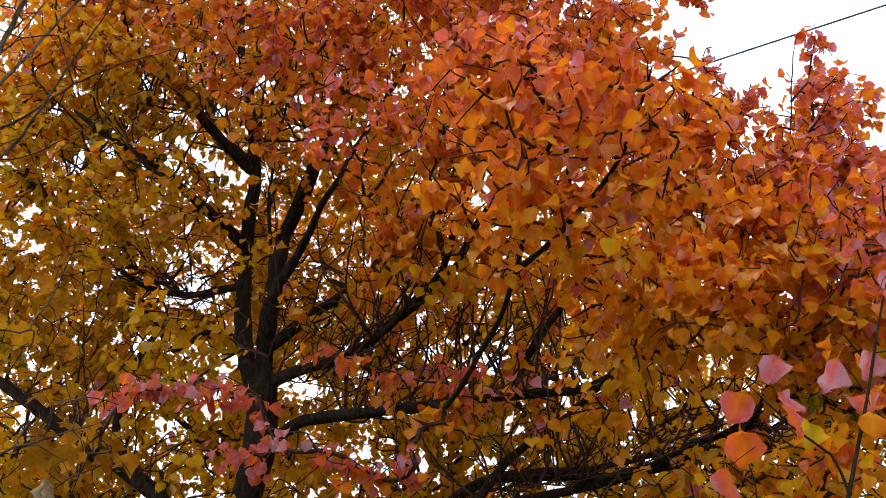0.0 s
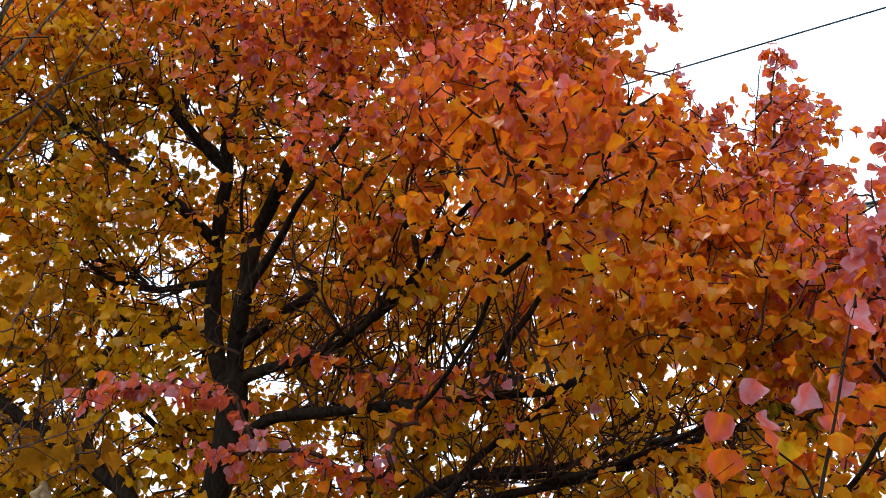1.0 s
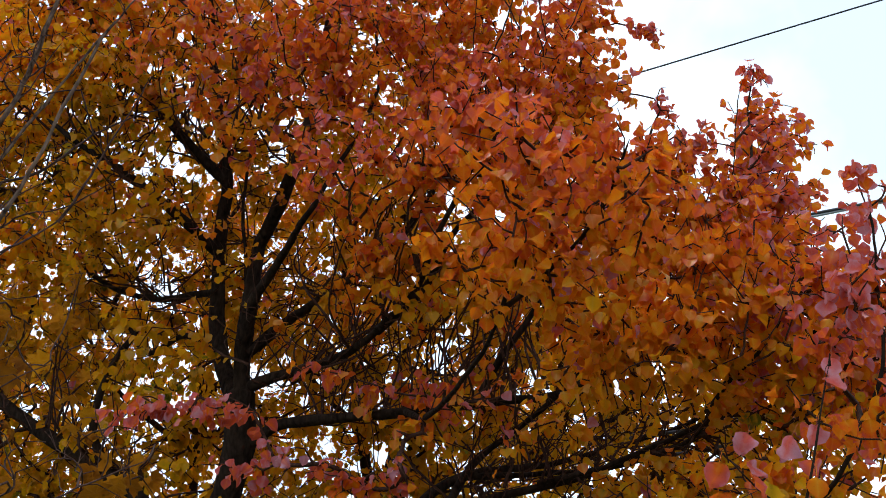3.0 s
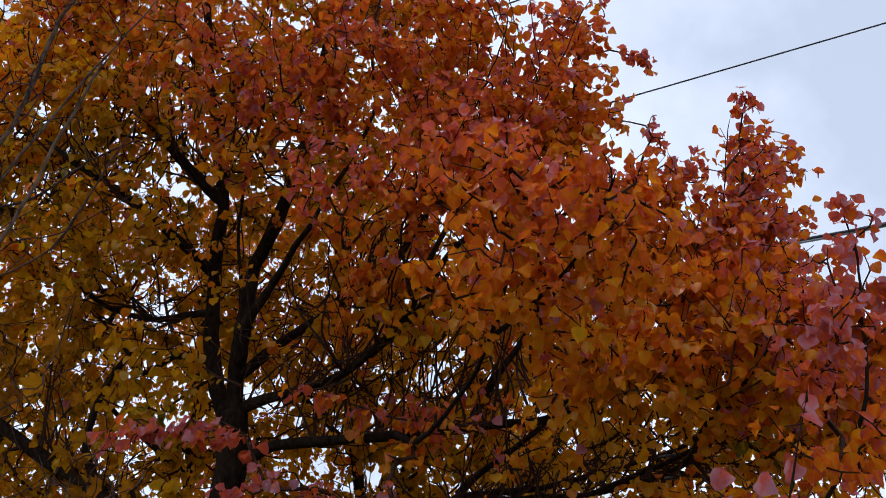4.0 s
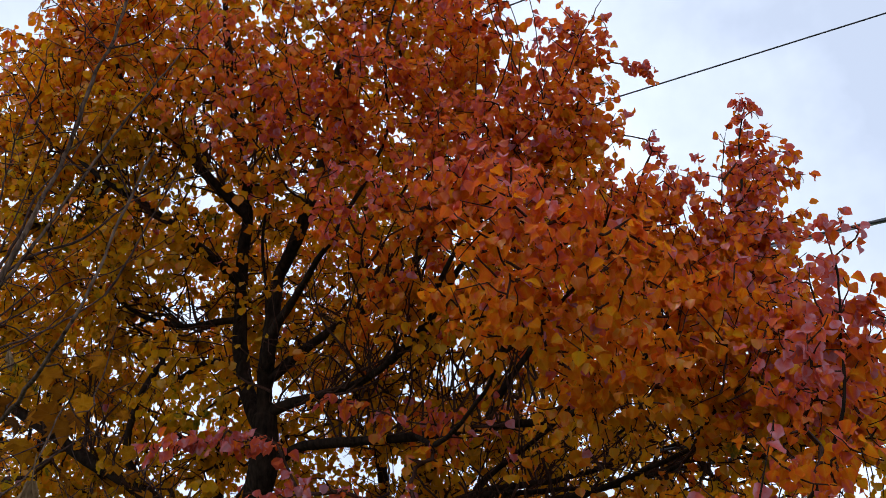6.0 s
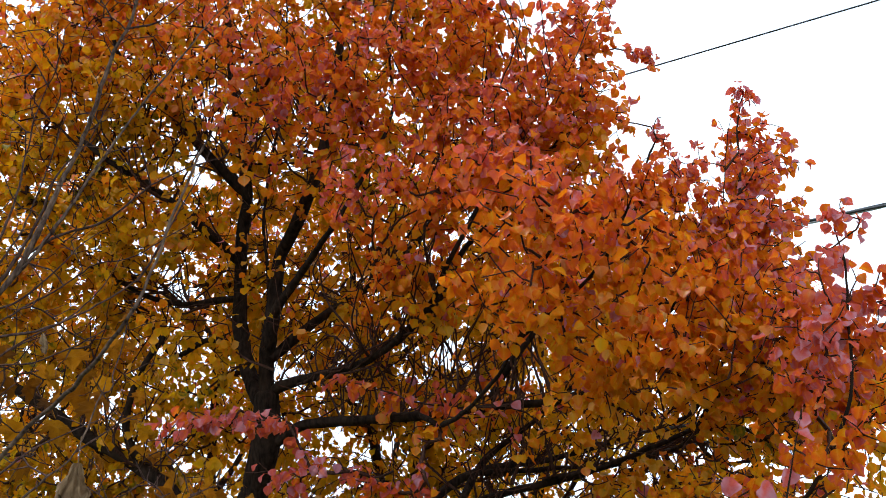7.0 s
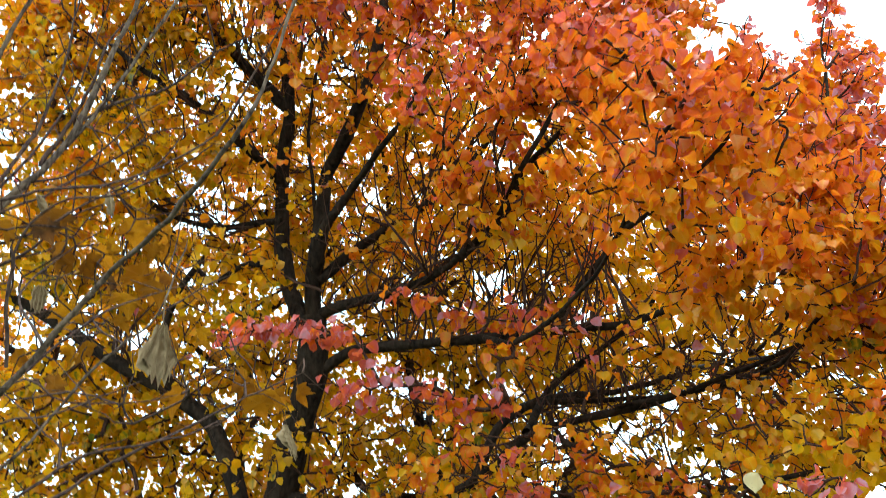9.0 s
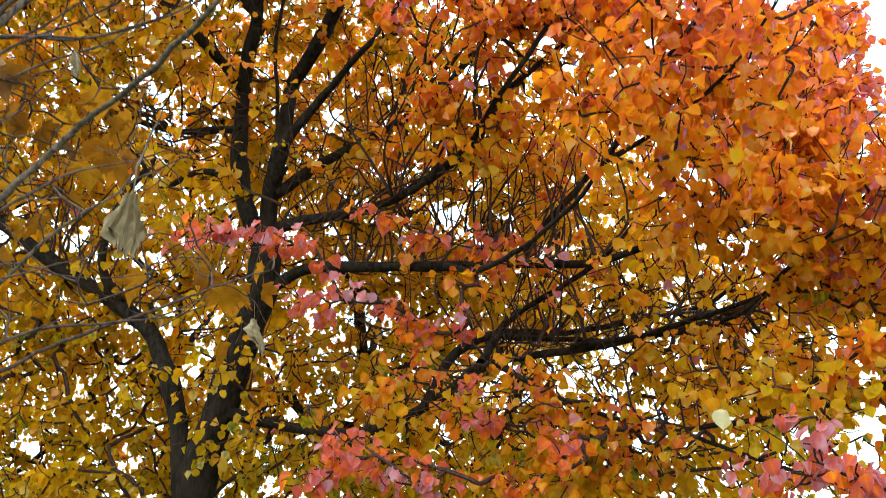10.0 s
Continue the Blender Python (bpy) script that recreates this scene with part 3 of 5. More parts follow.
grow.limb([(-0.92, 4.14, 3.26), (-0.95, 4.18, 3.57), (-1.00, 4.18, 3.93), (-0.97, 4.09, 4.32), (-0.90, 4.02, 4.82), (-0.90, 3.94, 5.51)], 0.013, 0.005)
# left limbs
grow.limb([(-1.16, 4.46, 3.76), (-1.33, 4.29, 3.86), (-1.53, 4.18, 4.00), (-1.72, 4.13, 4.14), (-1.95, 4.09, 4.28), (-2.20, 4.07, 4.47)], 0.036, 0.014)
grow.limb([(-1.14, 4.30, 4.20), (-1.34, 4.28, 4.38), (-1.54, 4.25, 4.60), (-1.73, 4.23, 4.82), (-1.93, 4.20, 5.00), (-2.10, 4.22, 5.29), (-2.20, 4.22, 5.65)], 0.036, 0.012)
grow.limb([(-1.15, 4.45, 3.51), (-1.30, 4.58, 3.55), (-1.55, 4.68, 3.56), (-1.85, 4.77, 3.65), (-2.10, 4.85, 3.81), (-2.40, 4.92, 4.07)], 0.026, 0.01)
grow.limb([(-1.12, 4.43, 3.17), (-1.35, 4.57, 3.27), (-1.60, 4.73, 3.21), (-1.80, 4.90, 3.46), (-2.05, 5.06, 3.73)], 0.024, 0.009)
# limbs towards the right
grow.limb([(-0.92, 4.13, 3.24), (-0.85, 4.02, 3.35), (-0.71, 3.84, 3.48), (-0.58, 3.53, 3.55), (-0.5, 3.42, 3.62)], 0.032, 0.014)
grow.limb([(-0.5, 3.42, 3.62), (-0.42, 3.36, 3.76), (-0.3, 3.32, 3.97), (-0.2, 3.43, 4.34), (-0.22, 3.44, 4.7), (-0.2, 3.53, 5.16), (-0.1, 3.54, 5.55)], 0.013, 0.005, sides=8)
grow.limb([(-0.92, 4.20, 3.04), (-0.67, 4.26, 3.28), (-0.45, 4.29, 3.45), (-0.25, 4.18, 3.57), (-0.02, 4.05, 3.76), (0.20, 3.91, 4.10), (0.35, 3.76, 4.48), (0.42, 3.62, 4.87)], 0.036, 0.009)
grow.limb([(-0.93, 4.27, 2.85), (-0.75, 4.16, 2.89), (-0.57, 4.06, 2.91), (-0.36, 3.76, 2.89), (-0.19, 3.53, 2.94), (-0.02, 3.43, 3.11), (0.05, 3.16, 3.24), (0.13, 2.99, 3.36),
           (0.25, 2.92, 3.57)], 0.034, 0.009)
grow.limb([(-0.19, 3.53, 2.94), (0.05, 3.57, 3.20), (0.20, 3.53, 3.50), (0.50, 3.35, 3.77), (0.80, 3.25, 4.17), (0.95, 3.34, 4.63), (0.95, 3.35, 5.04)], 0.022, 0.007)
grow.limb([(-0.95, 4.31, 2.50), (-0.70, 4.19, 2.64), (-0.43, 3.99, 2.63), (-0.12, 3.79, 2.61), (0.18, 3.69, 2.62), (0.40, 3.67, 2.65), (0.60, 3.57, 2.64), (0.73, 3.34, 2.64),
           (0.95, 3.17, 2.75), (1.15, 3.04, 2.98), (1.35, 3.12, 3.14), (1.58, 3.24, 3.40)], 0.037, 0.008)
grow.limb([(1.55, 3.23, 3.37), (1.69, 3.27, 3.58), (1.82, 3.38, 3.93), (1.90, 3.46, 4.29), (1.97, 3.45, 4.54)], 0.013, 0.004, sides=8)
grow.limb([(0.30, 3.67, 2.64), (0.50, 3.45, 2.93), (0.75, 3.21, 3.25), (1.00, 2.97, 3.58), (1.15, 2.91, 3.87)], 0.02, 0.005, sides=8)
grow.limb([(-0.05, 3.77, 2.61), (0.02, 3.31, 2.46), (0.11, 2.81, 2.43), (0.19, 2.50, 2.50), (0.24, 2.28, 2.62), (0.26, 2.15, 2.71), (0.28, 1.98, 2.79), (0.36, 1.84, 2.93)], 0.017, 0.005, sides=8)
grow.limb([(0.23, 2.31, 2.60), (0.36, 2.17, 2.67), (0.50, 1.96, 2.80), (0.55, 1.74, 2.94)], 0.011, 0.004, sides=8)
# low limbs sweeping out to the right
grow.limb([(-1.08, 4.48, 1.91), (-0.70, 4.29, 1.83), (-0.35, 3.99, 1.81), (-0.05, 3.72, 1.96), (0.13, 3.65, 2.11), (0.43, 3.74, 2.22), (0.77, 3.71, 2.28), (1.03, 3.47, 2.33),
           (1.13, 3.02, 2.33), (1.15, 2.70, 2.44), (1.28, 2.57, 2.58), (1.36, 2.42, 2.72)], 0.034, 0.006)
grow.limb([(-0.10, 3.78, 1.92), (0.05, 3.89, 2.20), (0.30, 4.03, 2.35), (0.77, 4.31, 2.45), (1.28, 4.30, 2.58), (1.68, 4.18, 2.73), (1.90, 4.03, 3.10), (1.95, 3.93, 3.49)], 0.027, 0.008)
grow.limb([(0.13, 3.65, 2.11), (0.32, 3.87, 2.38), (0.58, 3.80, 2.56), (0.76, 3.68, 2.71), (0.95, 3.65, 2.96)], 0.026, 0.008, sides=8)
grow.limb([(0.60, 3.73, 2.25), (0.90, 3.48, 2.29), (1.20, 3.22, 2.38), (1.50, 2.89, 2.56), (1.60, 2.46, 2.81)], 0.016, 0.006, sides=8)
grow.limb([(0.30, 4.01, 2.33), (0.70, 4.07, 2.36), (1.10, 3.92, 2.38), (1.50, 3.70, 2.51), (1.80, 3.47, 2.73)], 0.018, 0.006, sides=8)
grow.limb([(0.20, 3.69, 2.13), (0.50, 3.37, 1.91), (0.75, 2.89, 1.77), (0.80, 2.29, 1.62), (0.68, 1.70, 1.55), (0.56, 1.30, 1.62)], 0.013, 0.004, sides=8)
close_twig = grow.limb([(0.56, 1.30, 1.62), (0.557, 1.20, 1.683), (0.595, 1.20, 1.772), (0.633, 1.20, 1.867), (0.670, 1.20, 1.969), (0.708, 1.20, 2.067)], 0.004, 0.0016, "branch", 8, kink=0.001)
grow.limb([(0.575, 1.20, 1.725), (0.56, 1.20, 1.78), (0.513, 1.20, 1.816), (0.452, 1.20, 1.890)], 0.0022, 0.0013, "twig", 6, kink=0.001, on=close_twig)
grow.limb([(0.707, 1.20, 2.062), (0.709, 1.20, 2.070), (0.711, 1.20, 2.078), (0.713, 1.20, 2.088)], 0.0035, 0.0012, "bud", 8, 0.0, 0.003, "pale green winter bud", kink=0.0, on=close_twig)
grow.limb([(0.74, 2.91, 1.78), (1.10, 2.27, 1.88), (1.25, 1.93, 2.19), (1.35, 1.94, 2.54), (1.42, 1.97, 2.85)], 0.012, 0.004, sides=8)

# upright side branches
grow.shoots([(-0.70, 4.19, 2.64), (0.18, 3.69, 2.62), (0.73, 3.34, 2.64)], 34, 0.4, 0.95, 0.0075, 0.25)
grow.shoots([(-0.05, 3.72, 1.96), (0.43, 3.74, 2.22), (1.03, 3.47, 2.33)], 12, 0.35, 0.8, 0.008)
grow.shoots([(0.05, 3.88, 2.2), (0.77, 4.31, 2.45), (1.68, 4.18, 2.72)], 13, 0.35, 0.9, 0.008)
grow.shoots([(-0.6, 4.2, 2.9), (-0.19, 3.54, 2.94), (0.1, 3.2, 3.3)], 14, 0.3, 0.8, 0.008)
grow.shoots([(-0.7, 4.25, 3.3), (-0.25, 4.17, 3.6), (0.3, 3.9, 4.2)], 14, 0.4, 0.9, 0.008)
grow.shoots([(-1.17, 4.47, 3.67), (-1.2, 4.21, 4.54)], 8, 0.4, 0.9, 0.008, 0.6)
grow.shoots([(-0.75, 3.93, 3.92), (-0.56, 4.03, 5.17)], 10, 0.4, 0.9, 0.008, 0.6)
grow.shoots([(-1.5, 4.2, 4.0), (-2.2, 4.07, 4.47)], 8, 0.4, 0.9, 0.008)
grow.shoots([(-1.6, 4.8, 2.4), (-2.8, 5.0, 3.1)], 14, 0.4, 1.1, 0.010)

grow.shoots([(-1.2, 4.3, 4.2), (-1.9, 4.2, 4.9)], 14, 0.4, 0.9, 0.006, 1.0)
grow.shoots([(-1.3, 4.6, 3.5), (-2.3, 4.9, 3.9)], 18, 0.4, 0.9, 0.006, 1.2)
grow.shoots([(-1.4, 4.6, 3.2), (-2.0, 5.0, 3.7)], 14, 0.4, 0.8, 0.006, 1.2)
grow.shoots([(-1.1, 4.5, 2.2), (-1.9, 4.85, 2.6)], 14, 0.3, 0.7, 0.006, 1.2)
grow.shoots([(-0.9, 4.2, 2.8), (-0.2, 4.0, 2.9), (0.5, 3.7, 2.7)], 34, 0.3, 0.8, 0.0055, 0.8)
grow.shoots([(0.1, 3.7, 2.2), (0.9, 3.7, 2.3), (1.6, 3.7, 2.6)], 12, 0.3, 0.6, 0.005, 0.9)

# upright rods of the upper crown
grow.shoots([(-2.1, 4.2, 4.7), (-1.3, 4.1, 4.4), (-0.7, 3.8, 4.2)], 26, 0.6, 1.4, 0.008, 0.3)
grow.shoots([(-0.5, 3.5, 3.8), (0.2, 3.3, 3.9), (0.7, 3.2, 4.0)], 18, 0.5, 1.2, 0.0055, 0.3)
grow.shoots([(-2.6, 4.6, 4.0), (-1.9, 4.2, 4.5), (-1.4, 4.0, 5.0)], 16, 0.5, 1.2, 0.008, 0.4)
grow.shoots([(0.8, 3.1, 2.9), (1.3, 2.9, 3.0), (1.7, 3.2, 3.3)], 14, 0.4, 0.8, 0.0042, 0.35)
grow.shoots([(0.3, 2.4, 2.5), (0.9, 2.4, 2.4), (1.3, 2.4, 2.5)], 14, 0.3, 0.7, 0.0038, 0.35)

# branches that run on beside the long limbs
grow.sweeps([(-0.05, 3.72, 1.96), (0.43, 3.74, 2.22), (1.03, 3.47, 2.33), (1.3, 2.8, 2.5)], 15, 0.4, 1.1, 0.0062)
grow.sweeps([(0.05, 3.88, 2.2), (0.77, 4.31, 2.45), (1.68, 4.18, 2.72)], 14, 0.4, 1.1, 0.0062)
grow.sweeps([(-0.70, 4.19, 2.64), (0.18, 3.69, 2.62), (0.73, 3.34, 2.64)], 12, 0.4, 1.0, 0.008, 0.5)
grow.sweeps([(-0.9, 4.25, 2.85), (-0.36, 3.76, 2.9), (0.05, 3.2, 3.2)], 14, 0.4, 0.9, 0.009, 0.5)
grow.sweeps([(-0.9, 4.2, 3.05), (-0.45, 4.3, 3.45), (0.2, 3.9, 4.1)], 14, 0.4, 1.0, 0.009, 0.6)
grow.sweeps([(-1.16, 4.46, 3.76), (-1.53, 4.18, 4.0), (-2.2, 4.07, 4.47)], 12, 0.4, 1.0, 0.009, 0.3)
grow.sweeps([(-1.14, 4.3, 4.2), (-1.54, 4.25, 4.6), (-2.1, 4.22, 5.29)], 12, 0.4, 1.0, 0.009, 0.3)
grow.sweeps([(-1.15, 4.45, 3.51), (-1.55, 4.68, 3.56), (-2.4, 4.92, 4.07)], 12, 0.4, 1.0, 0.009, 0.3)

# sprays of foliage: the near right side
NEAR_RIGHT = [
    (0.34, 1.98, 2.80, 0.46, 0.42, 0.36, 120, 0.57, 0.09),
    (0.66, 2.40, 2.50, 0.36, 0.35, 0.26, 90, 0.46, 0.07),
    (1.18, 2.57, 2.72, 0.42, 0.42, 0.42, 190, 0.50, 0.08),
    (1.40, 2.02, 2.60, 0.26, 0.24, 0.28, 50, 0.66, 0.10),
    (1.50, 2.97, 3.12, 0.36, 0.40, 0.48, 190, 0.57, 0.09),
    (1.98, 3.50, 3.95, 0.27, 0.24, 0.46, 80, 0.60, 0.09),
    (1.08, 2.91, 3.36, 0.46, 0.40, 0.36, 190, 0.57, 0.08),
    (1.05, 1.68, 2.16, 0.22, 0.22, 0.28, 15, 0.68, 0.13),
    (0.92, 2.42, 1.92, 0.40, 0.45, 0.22, 60, 0.30, 0.13),
]
NEAR_MIDDLE = [
    (0.18, 2.15, 3.18, 0.26, 0.22, 0.20, 36, 0.66, 0.09),
    (-0.28, 2.80, 3.52, 0.32, 0.22, 0.26, 34, 0.68, 0.10),
    (1.64, 2.88, 3.62, 0.12, 0.16, 0.26, 24, 0.68, 0.09),
    (1.00, 1.58, 2.36, 0.16, 0.14, 0.16, 10, 0.84, 0.10),
]
# the front of the crown and its right shoulder
FRONT = [
    (0.72, 3.20, 4.16, 0.41, 0.40, 0.45, 190, 0.57, 0.10),
    (0.89, 3.36, 4.78, 0.30, 0.30, 0.34, 60, 0.64, 0.10),
    (0.30, 2.99, 3.83, 0.48, 0.36, 0.45, 170, 0.64, 0.11),
    (0.22, 3.42, 4.79, 0.38, 0.45, 0.50, 150, 0.60, 0.10),
    (-0.25, 3.22, 4.36, 0.48, 0.40, 0.48, 93, 0.62, 0.11),
    (-0.75, 3.35, 4.18, 0.50, 0.36, 0.45, 68, 0.64, 0.13),
    (-1.15, 3.29, 4.62, 0.50, 0.40, 0.42, 62, 0.60, 0.12),
]
LOW_FRONT = [
    (-0.66, 2.95, 2.20, 0.30, 0.16, 0.08, 11, 0.82, 0.08),
    (-0.35, 2.95, 2.14, 0.36, 0.16, 0.08, 12, 0.78, 0.14),
    (-0.97, 3.01, 2.42, 0.32, 0.22, 0.08, 15, 0.80, 0.08),
    (-0.20, 3.30, 2.62, 0.55, 0.20, 0.10, 9, 0.72, 0.20),
    (0.10, 3.30, 2.46, 0.36, 0.25, 0.16, 10, 0.55, 0.18),
    (-0.05, 3.36, 3.27, 0.40, 0.30, 0.35, 60, 0.48, 0.13),
    (-0.54, 2.60, 1.62, 0.07, 0.10, 0.05, 5, 0.84, 0.10),
    (-0.63, 2.60, 1.53, 0.10, 0.10, 0.04, 6, 0.80, 0.10),
    (-0.37, 2.70, 1.54, 0.14, 0.10, 0.05, 7, 0.80, 0.10),
    (-0.02, 3.00, 1.78, 0.14, 0.10, 0.06, 6, 0.78, 0.10),
    (0.22, 2.70, 1.68, 0.14, 0.10, 0.07, 7, 0.74, 0.10),
    (-0.11, 3.00, 1.89, 0.08, 0.10, 0.05, 4, 0.72, 0.10),
    (0.02, 2.70, 1.56, 0.16, 0.10, 0.05, 8, 0.74, 0.10),
    (0.00, 3.37, 1.91, 0.60, 0.45, 0.22, 90, 0.39, 0.20),
    (0.55, 3.09, 1.73, 0.45, 0.45, 0.20, 60, 0.46, 0.22),
    (1.20, 3.35, 2.13, 0.55, 0.50, 0.18, 90, 0.36, 0.12),
    (1.75, 3.39, 2.62, 0.35, 0.45, 0.30, 90, 0.46, 0.13),
]
# the upper crown and its left side, thinner and more golden
UPPER = [
    (-0.60, 4.34, 5.56, 0.90, 0.70, 0.55, 190, 0.40, 0.12),
    (0.10, 4.06, 5.37, 0.45, 0.50, 0.45, 90, 0.44, 0.11),
    (-0.90, 3.93, 6.42, 0.80, 0.80, 0.70, 140, 0.45, 0.11),
    (-1.60, 3.85, 5.45, 0.55, 0.55, 0.55, 110, 0.42, 0.13),
    (-2.25, 4.30, 5.40, 0.40, 0.45, 0.50, 90, 0.42, 0.15),
    (-1.80, 3.99, 4.66, 0.55, 0.45, 0.45, 100, 0.30, 0.15),
    (-2.30, 4.42, 4.46, 0.50, 0.55, 0.45, 100, 0.26, 0.14),
    (-1.10, 4.74, 4.70, 0.70, 0.50, 0.50, 90, 0.24, 0.11),
    (-0.20, 4.55, 4.68, 0.60, 0.50, 0.50, 110, 0.26, 0.11),
]
LEFT = [
    (-1.75, 4.04, 3.86, 0.50, 0.45, 0.35, 80, 0.30, 0.13),
    (-2.10, 4.85, 3.81, 0.70, 0.60, 0.45, 110, 0.28, 0.12),
    (-2.75, 4.78, 3.60, 0.50, 0.60, 0.60, 90, 0.26, 0.12),
    (-2.20, 5.24, 3.15, 0.65, 0.50, 0.40, 90, 0.25, 0.12),
    (-1.40, 4.14, 3.07, 0.40, 0.40, 0.35, 40, 0.24, 0.11),
    (-1.90, 5.30, 2.35, 0.60, 0.55, 0.30, 70, 0.22, 0.13),
    (-2.60, 4.95, 2.21, 0.60, 0.60, 0.50, 70, 0.22, 0.13),
    (-0.80, 4.89, 1.90, 0.50, 0.50, 0.35, 50, 0.24, 0.17),
    (-1.10, 5.06, 3.73, 0.60, 0.40, 0.50, 80, 0.28, 0.12),
]
BACK = [
    (-0.20, 4.96, 3.72, 0.55, 0.50, 0.55, 100, 0.28, 0.09),
    (0.60, 4.78, 3.60, 0.55, 0.55, 0.55, 110, 0.32, 0.10),
    (1.30, 4.59, 3.47, 0.50, 0.50, 0.55, 110, 0.35, 0.10),
    (0.10, 4.96, 2.92, 0.60, 0.45, 0.30, 70, 0.25, 0.08),
    (0.95, 4.88, 2.75, 0.55, 0.50, 0.28, 80, 0.25, 0.09),
    (1.85, 4.58, 2.77, 0.50, 0.55, 0.35, 100, 0.31, 0.10),
    (1.50, 4.25, 2.17, 0.70, 0.60, 0.25, 100, 0.24, 0.09),
    (0.50, 4.48, 1.90, 0.60, 0.55, 0.25, 70, 0.24, 0.10),
    (0.85, 4.01, 4.11, 0.50, 0.45, 0.45, 90, 0.45, 0.10),
]
BEHIND = [
    (-2.3, 4.9, 4.6, 0.8, 0.6, 0.7, 170, 0.28, 0.09),
    (-2.5, 5.2, 3.6, 0.8, 0.6, 0.6, 170, 0.24, 0.08),
    (-1.2, 5.3, 4.3, 0.9, 0.5, 0.8, 210, 0.27, 0.09),
    (-1.3, 5.1, 5.5, 1.0, 0.6, 0.7, 200, 0.38, 0.10),
    (0.0, 5.2, 4.5, 0.9, 0.5, 0.8, 230, 0.32, 0.09),
    (0.9, 5.1, 3.8, 0.8, 0.5, 0.6, 190, 0.31, 0.09),
    (0.3, 5.4, 3.1, 1.0, 0.5, 0.4, 140, 0.24, 0.08),
    (1.6, 5.0, 3.0, 0.6, 0.6, 0.4, 120, 0.27, 0.09),
    (-1.9, 5.2, 2.6, 0.9, 0.5, 0.5, 130, 0.22, 0.08),
    (-0.6, 5.4, 1.9, 1.0, 0.5, 0.4, 110, 0.20, 0.08),
    (-0.5, 4.9, 2.2, 0.8, 0.5, 0.4, 90, 0.23, 0.10),
]
LOWER = [
    (0.53, 1.75, 1.69, 0.13, 0.12, 0.07, 9, 0.90, 0.12),
    (0.59, 1.70, 1.57, 0.12, 0.12, 0.07, 9, 0.88, 0.12),
    (0.48, 1.90, 1.57, 0.12, 0.12, 0.06, 8, 0.82, 0.12),
    (0.15, 3.20, 1.84, 0.22, 0.15, 0.09, 8, 0.72, 0.12),
    (-0.48, 2.80, 1.63, 0.26, 0.15, 0.08, 8, 0.72, 0.12),
]
LOWEST = [
    (-2.3, 5.2, 1.75, 0.8, 0.5, 0.35, 120, 0.22, 0.10),
    (-1.1, 4.0, 2.0, 0.5, 0.25, 0.45, 22, 0.25, 0.08),
    (-0.4, 4.2, 1.75, 0.8, 0.5, 0.3, 110, 0.30, 0.16),
    (0.6, 3.4, 1.6, 0.6, 0.5, 0.25, 90, 0.34, 0.18),
    (1.4, 3.4, 1.75, 0.6, 0.5, 0.28, 110, 0.32, 0.14),
    (0.95, 2.0, 1.58, 0.32, 0.35, 0.18, 12, 0.86, 0.15),
    (-2.8, 4.9, 5.0, 0.3, 0.6, 0.7, 90, 0.36, 0.10),
]
UNDER = [
    (0.8, 5.2, 1.8, 0.9, 0.5, 0.4, 100, 0.24, 0.09),
    (-2.2, 5.4, 1.9, 0.9, 0.5, 0.4, 110, 0.19, 0.08),
    (1.9, 4.6, 1.9, 0.6, 0.6, 0.4, 90, 0.27, 0.09),
    (-0.3, 5.6, 2.6, 1.2, 0.4, 0.5, 150, 0.23, 0.08),
    (0.3, 5.0, 2.5, 0.9, 0.4, 0.3, 80, 0.25, 0.08),
    (-2.6, 5.2, 2.6, 0.6, 0.5, 0.5, 90, 0.20, 0.08),
    (-1.6, 5.5, 3.3, 0.9, 0.4, 0.6, 130, 0.24, 0.08),
]
FILL = [
    (1.68, 2.95, 3.35, 0.16, 0.22, 0.26, 32, 0.62, 0.12),
    (1.50, 2.60, 2.25, 0.40, 0.40, 0.30, 80, 0.34, 0.15),
    (1.20, 2.20, 1.95, 0.30, 0.30, 0.25, 40, 0.44, 0.18),
    (2.20, 4.10, 2.70, 0.40, 0.50, 0.45, 90, 0.38, 0.11),
    (2.10, 3.60, 3.20, 0.30, 0.40, 0.40, 80, 0.52, 0.12),
    (-2.00, 4.00, 5.30, 0.60, 0.50, 0.60, 110, 0.45, 0.12),
    (-0.40, 3.90, 5.60, 0.60, 0.50, 0.50, 90, 0.52, 0.11),
    (-2.90, 4.80, 4.20, 0.40, 0.50, 0.60, 80, 0.32, 0.10),
    (-2.75, 4.50, 5.00, 0.40, 0.45, 0.50, 90, 0.40, 0.12),
    (-3.10, 4.90, 4.70, 0.35, 0.45, 0.60, 80, 0.38, 0.12),
    (-2.30, 4.60, 5.60, 0.50, 0.50, 0.35, 80, 0.46, 0.12),
]
# the very top, and a few leaves still green low down
TOP_AND_GREEN = [
    (-0.15, 4.05, 6.05, 0.50, 0.50, 0.45, 110, 0.50, 0.12),
    (0.30, 4.00, 5.70, 0.28, 0.40, 0.35, 55, 0.54, 0.11),
    (-0.75, 4.20, 5.10, 0.60, 0.45, 0.45, 80, 0.44, 0.11),
    (-0.40, 3.60, 2.05, 0.12, 0.10, 0.08, 2, 0.02, 0.03),
    (-0.66, 3.60, 1.86, 0.12, 0.10, 0.08, 3, 0.03, 0.04),
    (-0.12, 3.50, 2.13, 0.08, 0.08, 0.06, 2, 0.02, 0.03),
    (1.28, 2.60, 2.25, 0.05, 0.05, 0.05, 1, 0.02, 0.02),
]
